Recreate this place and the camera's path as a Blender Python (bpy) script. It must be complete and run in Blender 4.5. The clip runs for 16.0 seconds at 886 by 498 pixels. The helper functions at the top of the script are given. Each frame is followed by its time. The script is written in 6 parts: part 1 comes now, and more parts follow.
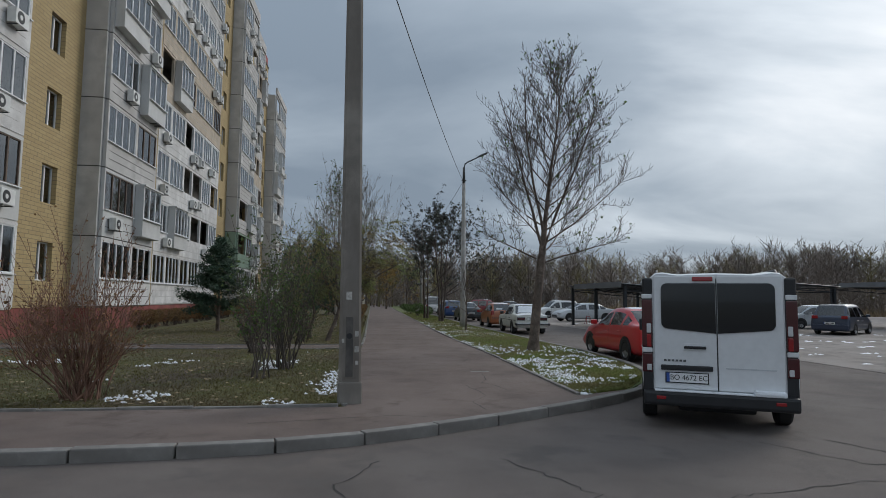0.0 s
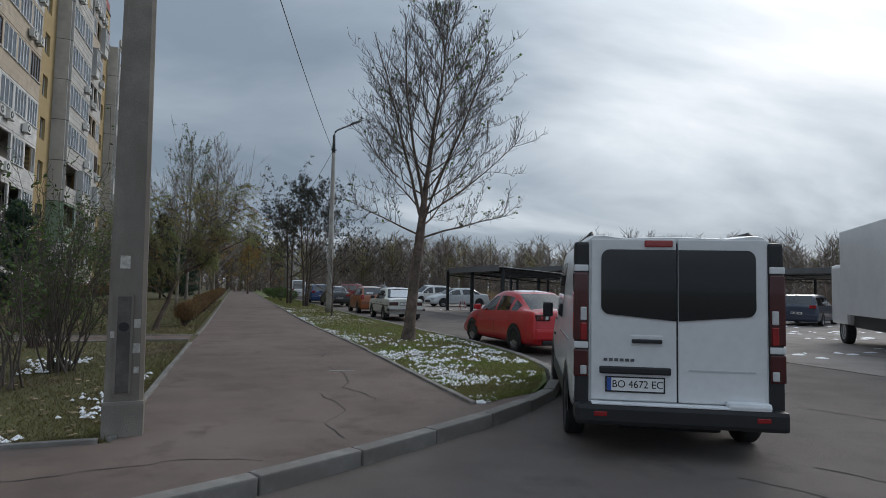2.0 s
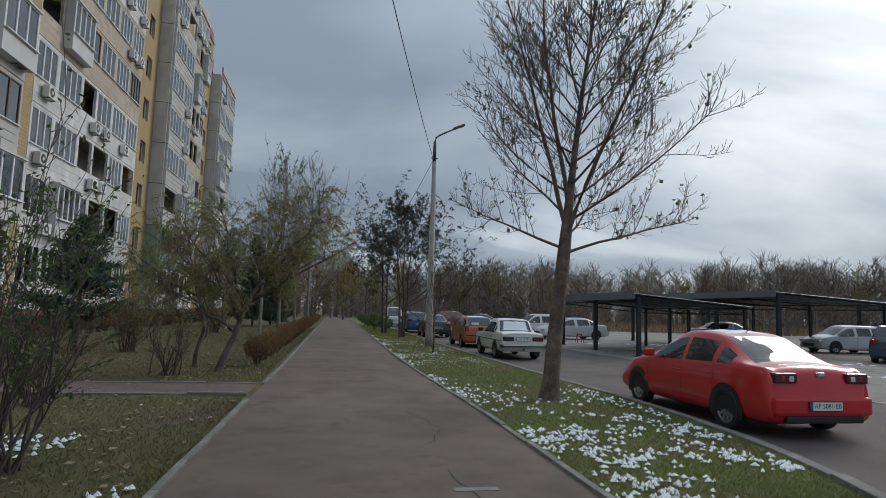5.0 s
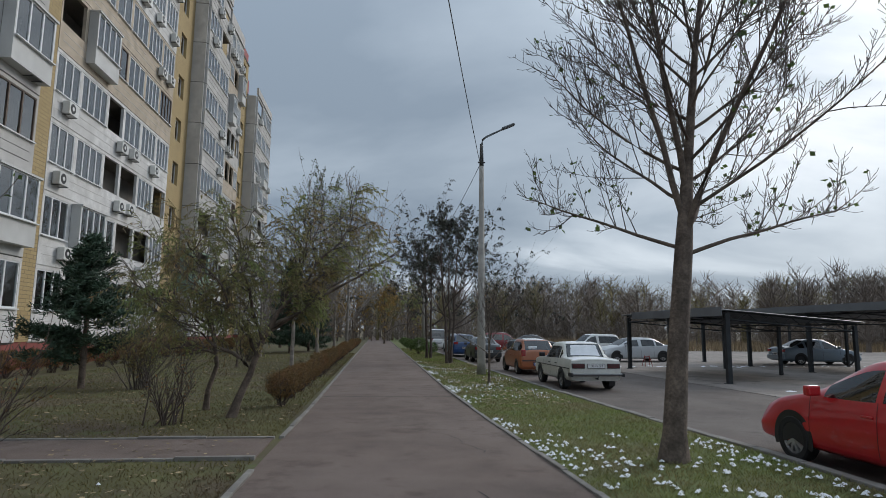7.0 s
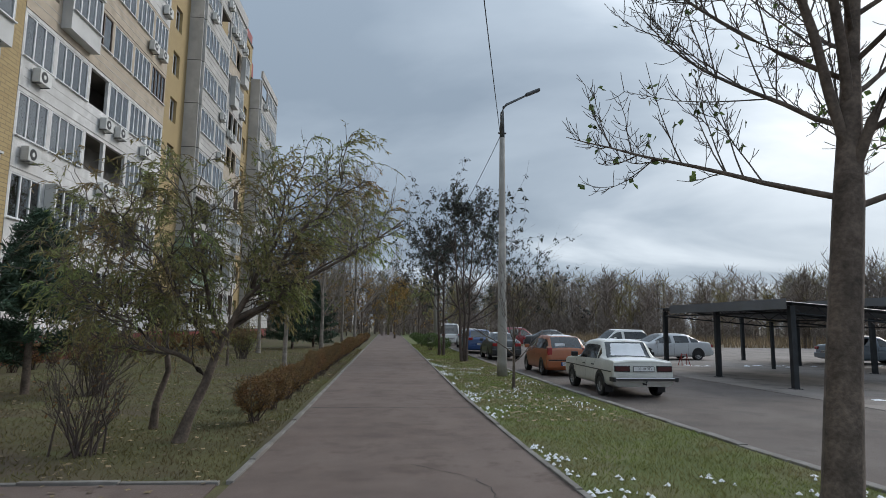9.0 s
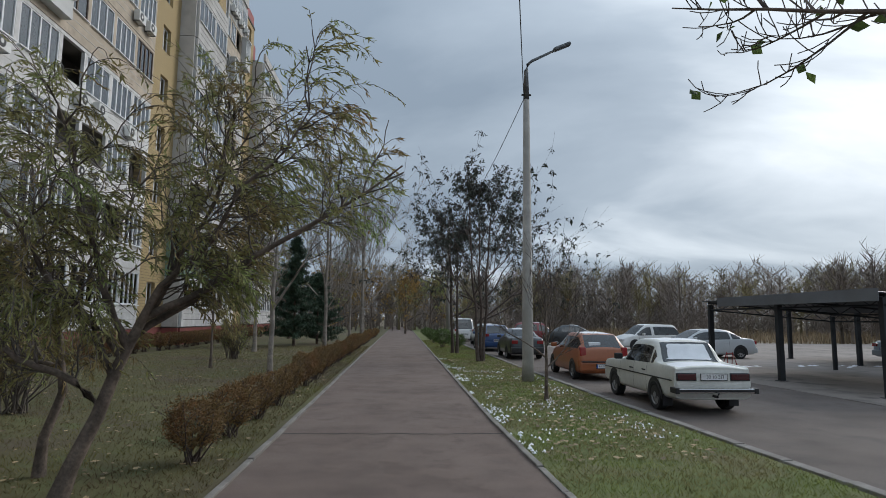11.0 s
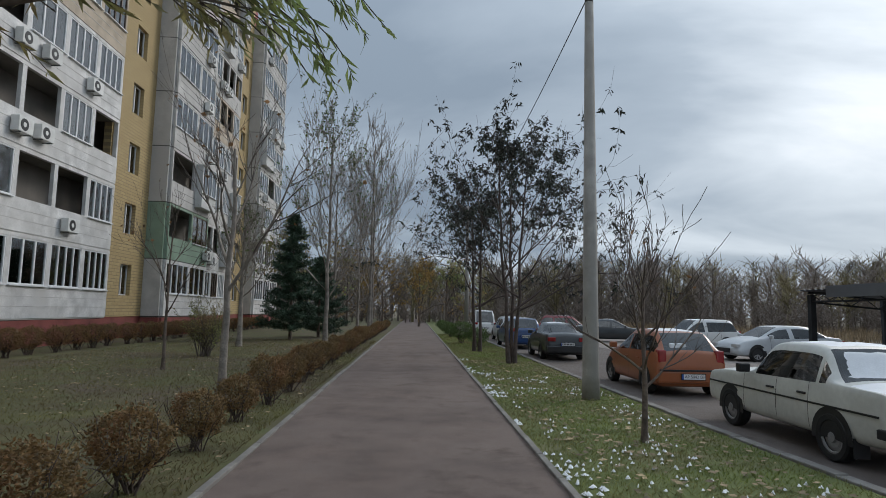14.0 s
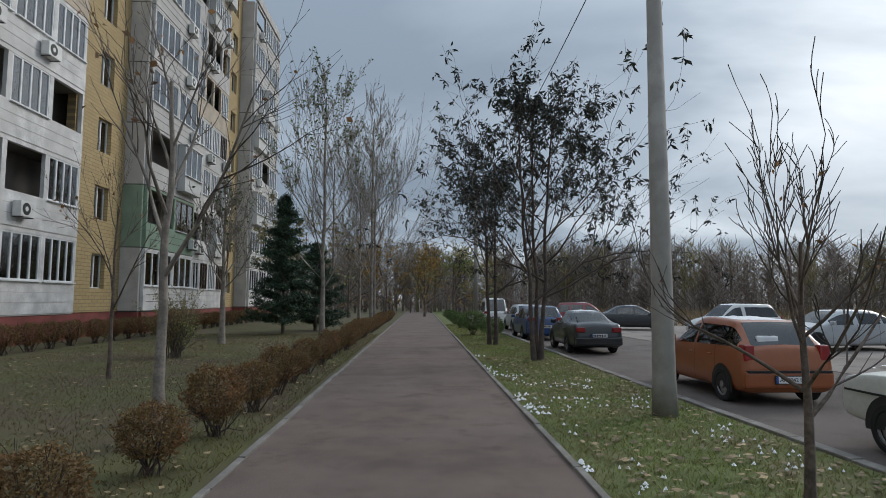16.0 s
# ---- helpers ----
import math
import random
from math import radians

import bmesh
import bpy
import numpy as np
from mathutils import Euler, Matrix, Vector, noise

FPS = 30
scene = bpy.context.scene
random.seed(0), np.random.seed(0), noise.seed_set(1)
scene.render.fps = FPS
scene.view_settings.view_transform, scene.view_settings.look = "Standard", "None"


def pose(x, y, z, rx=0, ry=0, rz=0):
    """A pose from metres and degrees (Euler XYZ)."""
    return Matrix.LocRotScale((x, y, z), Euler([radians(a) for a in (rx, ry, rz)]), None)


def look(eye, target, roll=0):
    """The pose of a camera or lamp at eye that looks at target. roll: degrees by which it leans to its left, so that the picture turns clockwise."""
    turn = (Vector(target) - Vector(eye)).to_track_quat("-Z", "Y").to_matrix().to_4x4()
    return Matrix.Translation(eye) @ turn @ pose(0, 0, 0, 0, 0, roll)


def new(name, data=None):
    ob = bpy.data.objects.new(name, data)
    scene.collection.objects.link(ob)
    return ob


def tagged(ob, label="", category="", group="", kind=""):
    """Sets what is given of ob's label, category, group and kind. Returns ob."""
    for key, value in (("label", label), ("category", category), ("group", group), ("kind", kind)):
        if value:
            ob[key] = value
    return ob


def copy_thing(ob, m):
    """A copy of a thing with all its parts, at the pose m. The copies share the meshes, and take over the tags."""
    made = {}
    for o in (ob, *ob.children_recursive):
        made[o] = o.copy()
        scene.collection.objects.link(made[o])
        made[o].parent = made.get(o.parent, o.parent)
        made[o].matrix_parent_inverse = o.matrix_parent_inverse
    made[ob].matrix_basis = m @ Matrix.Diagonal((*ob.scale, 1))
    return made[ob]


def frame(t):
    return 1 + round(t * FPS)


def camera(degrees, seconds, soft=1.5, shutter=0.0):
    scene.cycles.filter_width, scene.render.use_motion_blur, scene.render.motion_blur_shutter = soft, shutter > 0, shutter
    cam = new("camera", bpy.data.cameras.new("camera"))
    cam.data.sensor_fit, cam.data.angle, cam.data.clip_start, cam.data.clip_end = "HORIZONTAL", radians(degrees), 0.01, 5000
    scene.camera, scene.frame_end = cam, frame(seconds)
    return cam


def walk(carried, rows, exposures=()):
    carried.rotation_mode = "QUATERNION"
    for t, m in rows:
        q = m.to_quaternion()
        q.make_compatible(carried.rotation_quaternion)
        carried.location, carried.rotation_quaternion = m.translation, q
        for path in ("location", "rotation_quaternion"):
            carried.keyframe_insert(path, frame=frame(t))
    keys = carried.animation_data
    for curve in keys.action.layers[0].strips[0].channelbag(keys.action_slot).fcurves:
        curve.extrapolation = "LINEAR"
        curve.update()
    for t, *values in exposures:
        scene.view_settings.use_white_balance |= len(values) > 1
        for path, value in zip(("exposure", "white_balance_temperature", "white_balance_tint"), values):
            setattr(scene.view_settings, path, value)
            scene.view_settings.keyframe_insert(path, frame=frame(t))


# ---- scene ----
cam = camera(73.1, 16.0, soft=0.9)
METRES, EYE, TILT, LEAN, TURN = 25.0, 1.575, 0.0, 0.0, -6.7
ROWS = [
    (0.0, 0.0, 0.0, 0.0, -0.05, 4.72, -0.62),
    (0.5, 0.0039, 0.0274, -0.003, -4.63, 4.46, -0.66),
    (1.0, 0.0099, 0.0579, -0.0072, -11.44, 3.68, -0.69),
    (1.5, 0.0122, 0.0888, -0.0073, -13.57, 3.43, -1.16),
    (2.0, 0.0122, 0.1179, -0.0057, -12.31, 3.57, -1.13),
    (2.5, 0.0114, 0.1497, -0.0051, -10.15, 3.78, -1.23),
    (3.0, 0.0124, 0.1832, -0.0043, -8.35, 4.33, -1.24),
    (3.5, 0.0105, 0.2151, -0.0042, -5.25, 5.77, -1.68),
    (4.0, 0.0105, 0.2465, -0.0038, -4.74, 5.44, -1.64),
    (6.5, -0.0027, 0.3943, 0.0038, -0.21, 7.4, -1.04),
    (7.0, -0.0052, 0.4244, 0.0031, 0.47, 7.75, -0.56),
    (7.5, -0.0066, 0.4553, 0.0038, 0.9, 7.72, -0.4),
    (8.0, -0.0074, 0.4856, 0.0046, 1.37, 7.58, -0.38),
    (8.5, -0.0082, 0.515, 0.0044, 1.39, 7.43, -0.44),
    (9.0, -0.0107, 0.5439, 0.0039, 1.59, 7.2, -0.7),
    (9.5, -0.0115, 0.5733, 0.0043, 1.77, 6.84, -0.55),
    (12.0, -0.0227, 0.7357, 0.0063, 3.32, 6.63, -0.75),
    (12.5, -0.0257, 0.7698, 0.006, 3.53, 6.67, -0.74),
    (13.0, -0.0311, 0.802, 0.0052, 3.72, 6.75, -0.84),
    (13.5, -0.0331, 0.8341, 0.0044, 3.8, 6.26, -1.06),
    (14.0, -0.037, 0.868, 0.0033, 4.08, 5.91, -1.18),
    (14.5, -0.04, 0.8996, 0.0028, 4.24, 5.6, -0.92),
    (15.0, -0.0448, 0.9326, 0.0028, 4.49, 5.27, -0.65),
    (15.5, -0.0488, 0.9635, 0.0028, 4.51, 5.1, -0.46),
    (16.0, -0.0538, 0.9944, 0.0024, 4.54, 4.87, -0.19),
]
walk(cam, [(t, pose(0, 0, EYE, TILT, LEAN, TURN) @ pose(METRES * x, METRES * y, METRES * z, 90 + pitch, roll, yaw)) for t, x, y, z, yaw, pitch, roll in ROWS],
     [(0.0, 0.07), (3.0, 0.07), (6.0, 0.15), (9.5, 0.38), (12.5, 0.28), (16.0, 0.26)])

# ---- sky, sun, exposure ----
world = bpy.data.worlds.new("overcast_sky")
scene.world = world
world.use_nodes = True
wn, wl = world.node_tree.nodes, world.node_tree.links
wn.clear()


def wnode(kind, **values):
    n = wn.new(kind)
    for k, v in values.items():
        n.inputs[k].default_value = v
    return n


def wmath(op, a, b):
    n = wn.new("ShaderNodeMath")
    n.operation = op
    for i, v in enumerate((a, b)):
        if isinstance(v, (int, float)):
            n.inputs[i].default_value = v
        else:
            wl.new(v, n.inputs[i])
    return n.outputs[0]


SUN_AZ, SUN_EL = radians(58), radians(30)
SUN_DIR = (math.sin(SUN_AZ) * math.cos(SUN_EL), math.cos(SUN_AZ) * math.cos(SUN_EL), math.sin(SUN_EL))
w_sky = wn.new("ShaderNodeTexSky")
w_sky.sky_type = "NISHITA"
w_sky.sun_disc = False
w_sky.sun_elevation, w_sky.sun_rotation = SUN_EL, SUN_AZ
w_tex = wn.new("ShaderNodeTexCoord")
w_sep = wn.new("ShaderNodeSeparateXYZ")
wl.new(w_tex.outputs["Generated"], w_sep.inputs[0])
w_up = wmath("MAXIMUM", w_sep.outputs[2], 0.0)
w_div = wmath("ADD", w_up, 0.16)
w_com = wn.new("ShaderNodeCombineXYZ")
wl.new(wmath("DIVIDE", w_sep.outputs[0], w_div), w_com.inputs[0])
wl.new(wmath("DIVIDE", w_sep.outputs[1], w_div), w_com.inputs[1])
w_map = wn.new("ShaderNodeMapping")
w_map.inputs["Rotation"].default_value = (0, 0, radians(25))
w_map.inputs["Scale"].default_value = (0.55, 0.8, 1)
wl.new(w_com.outputs[0], w_map.inputs[0])
w_noise = wnode("ShaderNodeTexNoise", Scale=0.75, Detail=7.0, Roughness=0.5, Distortion=0.5)
wl.new(w_map.outputs[0], w_noise.inputs["Vector"])
w_dot = wn.new("ShaderNodeVectorMath")
w_dot.operation = "DOT_PRODUCT"
wl.new(w_tex.outputs["Generated"], w_dot.inputs[0])
w_dot.inputs[1].default_value = SUN_DIR
w_glow = wmath("POWER", wmath("MAXIMUM", w_dot.outputs["Value"], 0.0), 7.0)
w_low = wmath("SUBTRACT", 1.0, wmath("MINIMUM", wmath("MULTIPLY", w_up, 6.0), 1.0))
w_tone = wmath("ADD", wmath("MULTIPLY", w_noise.outputs["Fac"], 1.35), wmath("SUBTRACT", wmath("MULTIPLY", w_glow, 0.40), 0.285))
w_tone = wmath("ADD", w_tone, wmath("MULTIPLY", w_low, 0.10))
w_ramp = wn.new("ShaderNodeValToRGB")
wl.new(w_tone, w_ramp.inputs[0])
e = w_ramp.color_ramp.elements
e[0].position, e[0].color = 0.30, (0.180, 0.225, 0.280, 1)
e[1].position, e[1].color = 0.86, (0.92, 0.93, 0.95, 1)
m1 = e.new(0.50)
m1.color = (0.292, 0.345, 0.405, 1)
m2 = e.new(0.66)
m2.color = (0.53, 0.585, 0.64, 1)
w_gain = wmath("ADD", 1.22, wmath("MULTIPLY", wmath("POWER", w_up, 2.5), 1.6))
w_b1 = wn.new("ShaderNodeBackground")
wl.new(w_ramp.outputs[0], w_b1.inputs[0])
wl.new(w_gain, w_b1.inputs[1])
w_b2 = wn.new("ShaderNodeBackground")
wl.new(w_sky.outputs[0], w_b2.inputs[0])
w_b2.inputs[1].default_value = 0.05
w_mix = wn.new("ShaderNodeMixShader")
w_mix.inputs[0].default_value = 0.93
wl.new(w_b2.outputs[0], w_mix.inputs[1])
wl.new(w_b1.outputs[0], w_mix.inputs[2])
wl.new(w_mix.outputs[0], wn.new("ShaderNodeOutputWorld").inputs[0])

sun_data = bpy.data.lights.new("sun", "SUN")
sun_data.energy, sun_data.angle, sun_data.color = 1.1, radians(25), (1.0, 0.96, 0.9)
sun = new("sun", sun_data)
sun.matrix_world = look(Vector(SUN_DIR) * 60, (0, 0, 0))


# ---- materials ----
def material(name, base, rough=0.7, metal=0.0, var=0.25, scale=6.0, fine=60.0, bump=0.0, tint=None, coat=0.0, by_object=0.0, island=0.0):
    """Principled surface with colour variation at two scales and fine relief."""
    mat = bpy.data.materials.new(name)
    mat.use_nodes = True
    nt = mat.node_tree
    p = nt.nodes["Principled BSDF"]
    p.inputs["Roughness"].default_value = rough
    p.inputs["Metallic"].default_value = metal
    p.inputs["Coat Weight"].default_value = coat
    tc = nt.nodes.new("ShaderNodeTexCoord")
    n1 = nt.nodes.new("ShaderNodeTexNoise")
    n1.inputs["Scale"].default_value, n1.inputs["Detail"].default_value = scale, 5
    n2 = nt.nodes.new("ShaderNodeTexNoise")
    n2.inputs["Scale"].default_value, n2.inputs["Detail"].default_value = fine, 3
    nt.links.new(tc.outputs["Object"], n1.inputs["Vector"])
    nt.links.new(tc.outputs["Object"], n2.inputs["Vector"])
    dark = tint or tuple(c * (1 - var) for c in base)
    lite = tuple(min(1, c * (1 + var * 0.6)) for c in base)
    r = nt.nodes.new("ShaderNodeValToRGB")
    r.color_ramp.elements[0].position, r.color_ramp.elements[0].color = 0.34, (*dark, 1)
    r.color_ramp.elements[1].position, r.color_ramp.elements[1].color = 0.66, (*lite, 1)
    nt.links.new(n1.outputs["Fac"], r.inputs[0])
    m = nt.nodes.new("ShaderNodeMix")
    m.data_type, m.blend_type = "RGBA", "MULTIPLY"
    m.inputs[0].default_value = 1.0
    r2 = nt.nodes.new("ShaderNodeMapRange")
    r2.inputs["From Min"].default_value, r2.inputs["From Max"].default_value = 0.3, 0.7
    r2.inputs["To Min"].default_value, r2.inputs["To Max"].default_value = 1 - var * 0.7, 1 + var * 0.4
    nt.links.new(n2.outputs["Fac"], r2.inputs["Value"])
    nt.links.new(r.outputs[0], m.inputs[6])
    nt.links.new(r2.outputs[0], m.inputs[7])
    out = m.outputs[2]
    amount = by_object or island
    if amount:
        src = nt.nodes.new("ShaderNodeObjectInfo" if by_object else "ShaderNodeNewGeometry")
        mr = nt.nodes.new("ShaderNodeMapRange")
        mr.inputs["To Min"].default_value, mr.inputs["To Max"].default_value = 1 - amount, 1 + amount
        nt.links.new(src.outputs["Random" if by_object else "Random Per Island"], mr.inputs["Value"])
        m2_ = nt.nodes.new("ShaderNodeMix")
        m2_.data_type, m2_.blend_type = "RGBA", "MULTIPLY"
        m2_.inputs[0].default_value = 1.0
        nt.links.new(out, m2_.inputs[6])
        nt.links.new(mr.outputs[0], m2_.inputs[7])
        out = m2_.outputs[2]
    nt.links.new(out, p.inputs["Base Color"])
    if bump:
        b = nt.nodes.new("ShaderNodeBump")
        b.inputs["Strength"].default_value, b.inputs["Distance"].default_value = bump, 0.01
        nt.links.new(n2.outputs["Fac"], b.inputs["Height"])
        nt.links.new(b.outputs[0], p.inputs["Normal"])
    return mat


def translucent(mat, share):
    """Lets a leaf pass some light through in its own colour."""
    nt = mat.node_tree
    p, out = nt.nodes["Principled BSDF"], nt.nodes["Material Output"]
    t = nt.nodes.new("ShaderNodeBsdfTranslucent")
    nt.links.new(p.inputs["Base Color"].links[0].from_socket, t.inputs[0])
    mx = nt.nodes.new("ShaderNodeMixShader")
    mx.inputs[0].default_value = share
    nt.links.new(p.outputs[0], mx.inputs[1])
    nt.links.new(t.outputs[0], mx.inputs[2])
    nt.links.new(mx.outputs[0], out.inputs[0])


def two_tone(name, a, b, scale, lo=0.45, hi=0.6, rough=0.9, fine=80.0, bump=0.3, third=None, stretch=(1, 1, 1)):
    """Two surfaces that run into one another in patches, over fine grain."""
    mat = material(name, a, rough, var=0.22, scale=scale * 3, fine=fine, bump=bump)
    nt = mat.node_tree
    p = nt.nodes["Principled BSDF"]
    src = p.inputs["Base Color"].links[0].from_socket
    tc = nt.nodes.new("ShaderNodeTexCoord")
    mp = nt.nodes.new("ShaderNodeMapping")
    mp.inputs["Scale"].default_value = stretch
    nt.links.new(tc.outputs["Object"], mp.inputs[0])

    def patch(src, colour, sc, lo, hi, off):
        n = nt.nodes.new("ShaderNodeTexNoise")
        n.noise_dimensions = "4D"
        n.inputs["W"].default_value = off
        n.inputs["Scale"].default_value, n.inputs["Detail"].default_value, n.inputs["Roughness"].default_value = sc, 7, 0.62
        nt.links.new(mp.outputs[0], n.inputs["Vector"])
        mr = nt.nodes.new("ShaderNodeMapRange")
        mr.inputs["From Min"].default_value, mr.inputs["From Max"].default_value = lo, hi
        nt.links.new(n.outputs["Fac"], mr.inputs["Value"])
        mx = nt.nodes.new("ShaderNodeMix")
        mx.data_type = "RGBA"
        nt.links.new(mr.outputs[0], mx.inputs[0])
        nt.links.new(src, mx.inputs[6])
        mx.inputs[7].default_value = (*colour, 1)
        return mx.outputs[2]

    out = patch(src, b, scale, lo, hi, 0.0)
    if third:
        out = patch(out, third, scale * 4, 0.54, 0.66, 3.7)
    nt.links.new(out, p.inputs["Base Color"])
    return mat


def bricks(name, a, b, mortar):
    mat = material(name, a, 0.8, var=0.15, scale=1.5, fine=40, bump=0.2)
    nt = mat.node_tree
    p = nt.nodes["Principled BSDF"]
    tc = nt.nodes.new("ShaderNodeTexCoord")
    sp = nt.nodes.new("ShaderNodeSeparateXYZ")
    cb = nt.nodes.new("ShaderNodeCombineXYZ")
    nt.links.new(tc.outputs["Object"], sp.inputs[0])
    nt.links.new(sp.outputs[1], cb.inputs[0])
    nt.links.new(sp.outputs[2], cb.inputs[1])
    br = nt.nodes.new("ShaderNodeTexBrick")
    nt.links.new(cb.outputs[0], br.inputs["Vector"])
    br.inputs["Scale"].default_value = 1.0
    br.inputs["Brick Width"].default_value, br.inputs["Row Height"].default_value = 0.5, 0.16
    br.inputs["Mortar Size"].default_value = 0.014
    br.inputs["Color1"].default_value, br.inputs["Color2"].default_value, br.inputs["Mortar"].default_value = (*a, 1), (*b, 1), (*mortar, 1)
    nt.links.new(br.outputs["Color"], p.inputs["Base Color"])
    bp = nt.nodes.new("ShaderNodeBump")
    bp.inputs["Strength"].default_value, bp.inputs["Distance"].default_value = 0.5, 0.02
    bp.invert = True
    nt.links.new(br.outputs["Fac"], bp.inputs["Height"])
    nt.links.new(bp.outputs[0], p.inputs["Normal"])
    return mat


def glass(name, tint, gloss=0.1, ior=1.5):
    mat = bpy.data.materials.new(name)
    mat.use_nodes = True
    nt = mat.node_tree
    nt.nodes.remove(nt.nodes["Principled BSDF"])
    t = nt.nodes.new("ShaderNodeBsdfTransparent")
    t.inputs[0].default_value = (*tint, 1)
    g = nt.nodes.new("ShaderNodeBsdfGlossy")
    g.inputs["Roughness"].default_value = 0.03
    f = nt.nodes.new("ShaderNodeFresnel")
    f.inputs[0].default_value = ior
    ad = nt.nodes.new("ShaderNodeMath")
    ad.inputs[1].default_value = gloss
    nt.links.new(f.outputs[0], ad.inputs[0])
    mx = nt.nodes.new("ShaderNodeMixShader")
    nt.links.new(ad.outputs[0], mx.inputs[0])
    nt.links.new(t.outputs[0], mx.inputs[1])
    nt.links.new(g.outputs[0], mx.inputs[2])
    nt.links.new(mx.outputs[0], nt.nodes["Material Output"].inputs[0])
    return mat


M_ASPHALT = two_tone("worn_asphalt", (0.122, 0.099, 0.088), (0.152, 0.128, 0.115), 0.35, 0.4, 0.65, 0.92, 160, 0.6, third=(0.104, 0.088, 0.08))
M_PATH = two_tone("path_asphalt", (0.142, 0.104, 0.088), (0.175, 0.134, 0.116), 0.5, 0.4, 0.65, 0.92, 160, 0.6, third=(0.112, 0.081, 0.067))
M_LOT = two_tone("lot_concrete", (0.23, 0.198, 0.178), (0.29, 0.255, 0.232), 0.3, 0.4, 0.65, 0.92, 90, 0.5, third=(0.15, 0.13, 0.117))
M_CRACK = material("crack_dirt", (0.045, 0.04, 0.036), 0.95)
M_KERB = two_tone("kerb_concrete", (0.26, 0.245, 0.225), (0.17, 0.155, 0.14), 1.6, 0.45, 0.65, 0.9, 120, 0.6)
M_SOIL_L = two_tone("lawn_soil", (0.098, 0.093, 0.034), (0.098, 0.072, 0.048), 0.35, 0.45, 0.62, 0.95, 60, 0.8, third=(0.095, 0.108, 0.038))
M_SOIL_R = two_tone("verge_soil", (0.118, 0.145, 0.042), (0.17, 0.14, 0.082), 0.6, 0.5, 0.68, 0.95, 60, 0.8)
M_FIELD = two_tone("dry_field", (0.17, 0.13, 0.08), (0.12, 0.10, 0.06), 0.05, 0.4, 0.6, 0.95, 8, 0.5)
M_GRASS = material("grass_blades", (0.145, 0.185, 0.045), 0.8, var=0.45, scale=0.8, fine=9, tint=(0.22, 0.18, 0.085), island=0.35)
M_GRASS_DRY = material("dull_grass", (0.128, 0.122, 0.040), 0.85, var=0.45, scale=0.5, fine=9, tint=(0.14, 0.105, 0.06), island=0.35)
M_REED = material("dry_reeds", (0.30, 0.22, 0.135), 0.9, var=0.4, scale=0.1, fine=2, island=0.3)
M_LEAFLITTER = material("fallen_leaf", (0.28, 0.21, 0.12), 0.8, var=0.5, scale=2, island=0.5)
M_SNOW = material("snow", (0.80, 0.82, 0.85), 0.6, var=0.06, scale=5, fine=60, bump=0.4)
M_POLE = two_tone("pole_concrete", (0.26, 0.235, 0.205), (0.165, 0.145, 0.125), 1.2, 0.42, 0.62, 0.9, 90, 0.5, stretch=(1, 1, 0.35))
M_LAMPPOLE = two_tone("pale_pole_concrete", (0.33, 0.315, 0.29), (0.25, 0.235, 0.21), 1.2, 0.45, 0.65, 0.9, 90, 0.4, stretch=(1, 1, 0.3))
M_STEEL = material("grey_steel", (0.12, 0.125, 0.13), 0.55, 0.6, var=0.3)
M_DARKSTEEL = material("black_painted_steel", (0.022, 0.026, 0.03), 0.5, 0.2, var=0.3, scale=3)
M_ROOFSHEET = material("dark_roof_sheet", (0.075, 0.082, 0.09), 0.5, 0.3, var=0.3, scale=1)
M_FASCIA = material("grey_fascia_sheet", (0.17, 0.18, 0.19), 0.5, 0.2, var=0.15, scale=1)
M_BARK = material("bark", (0.145, 0.112, 0.09), 0.95, var=0.45, scale=5, fine=28, bump=1.0)
M_TWIG = material("twig_bark", (0.115, 0.095, 0.082), 0.9, var=0.3, scale=4)
M_PALEBARK = material("pale_bark", (0.25, 0.22, 0.19), 0.9, var=0.35, scale=5, fine=30, bump=0.6)
M_DARKTWIG = material("dark_twig", (0.095, 0.072, 0.062), 0.9, var=0.3)
M_REDTWIG = material("reddish_twig", (0.21, 0.115, 0.08), 0.9, var=0.3)
M_LEAF_GREEN = material("green_leaf", (0.10, 0.155, 0.045), 0.6, var=0.4, scale=3, island=0.4)
M_LEAF_OLIVE = material("willow_leaf", (0.19, 0.245, 0.085), 0.6, var=0.4, scale=1.2, tint=(0.27, 0.18, 0.085), island=0.35)
M_LEAF_DARK = material("dark_leaf", (0.040, 0.036, 0.036), 0.7, var=0.4, scale=1.5, tint=(0.03, 0.045, 0.025), island=0.4)
M_LEAF_BROWN = material("brown_leaf", (0.25, 0.14, 0.065), 0.7, var=0.4, scale=2, island=0.4)
M_LEAF_HEDGE = material("hedge_leaf", (0.145, 0.115, 0.048), 0.7, var=0.4, scale=1.3, tint=(0.24, 0.12, 0.055), island=0.45)
M_LEAF_ORANGE = material("orange_leaf", (0.30, 0.19, 0.055), 0.7, var=0.4, scale=1, island=0.4)
M_NEEDLE = material("pine_needle", (0.05, 0.092, 0.056), 0.7, var=0.4, scale=2, island=0.35)
for leaf_mat in (M_LEAF_GREEN, M_LEAF_OLIVE, M_LEAF_BROWN, M_LEAF_HEDGE, M_LEAF_ORANGE, M_GRASS, M_GRASS_DRY):
    translucent(leaf_mat, 0.4)
M_WOODS = material("bare_woods", (0.21, 0.172, 0.145), 0.95, var=0.35, scale=0.03, fine=0.2, island=0.25)
M_WOODS_LEAF = material("autumn_woods_leaf", (0.22, 0.185, 0.095), 0.95, var=0.4, scale=0.03, fine=0.2, island=0.3)

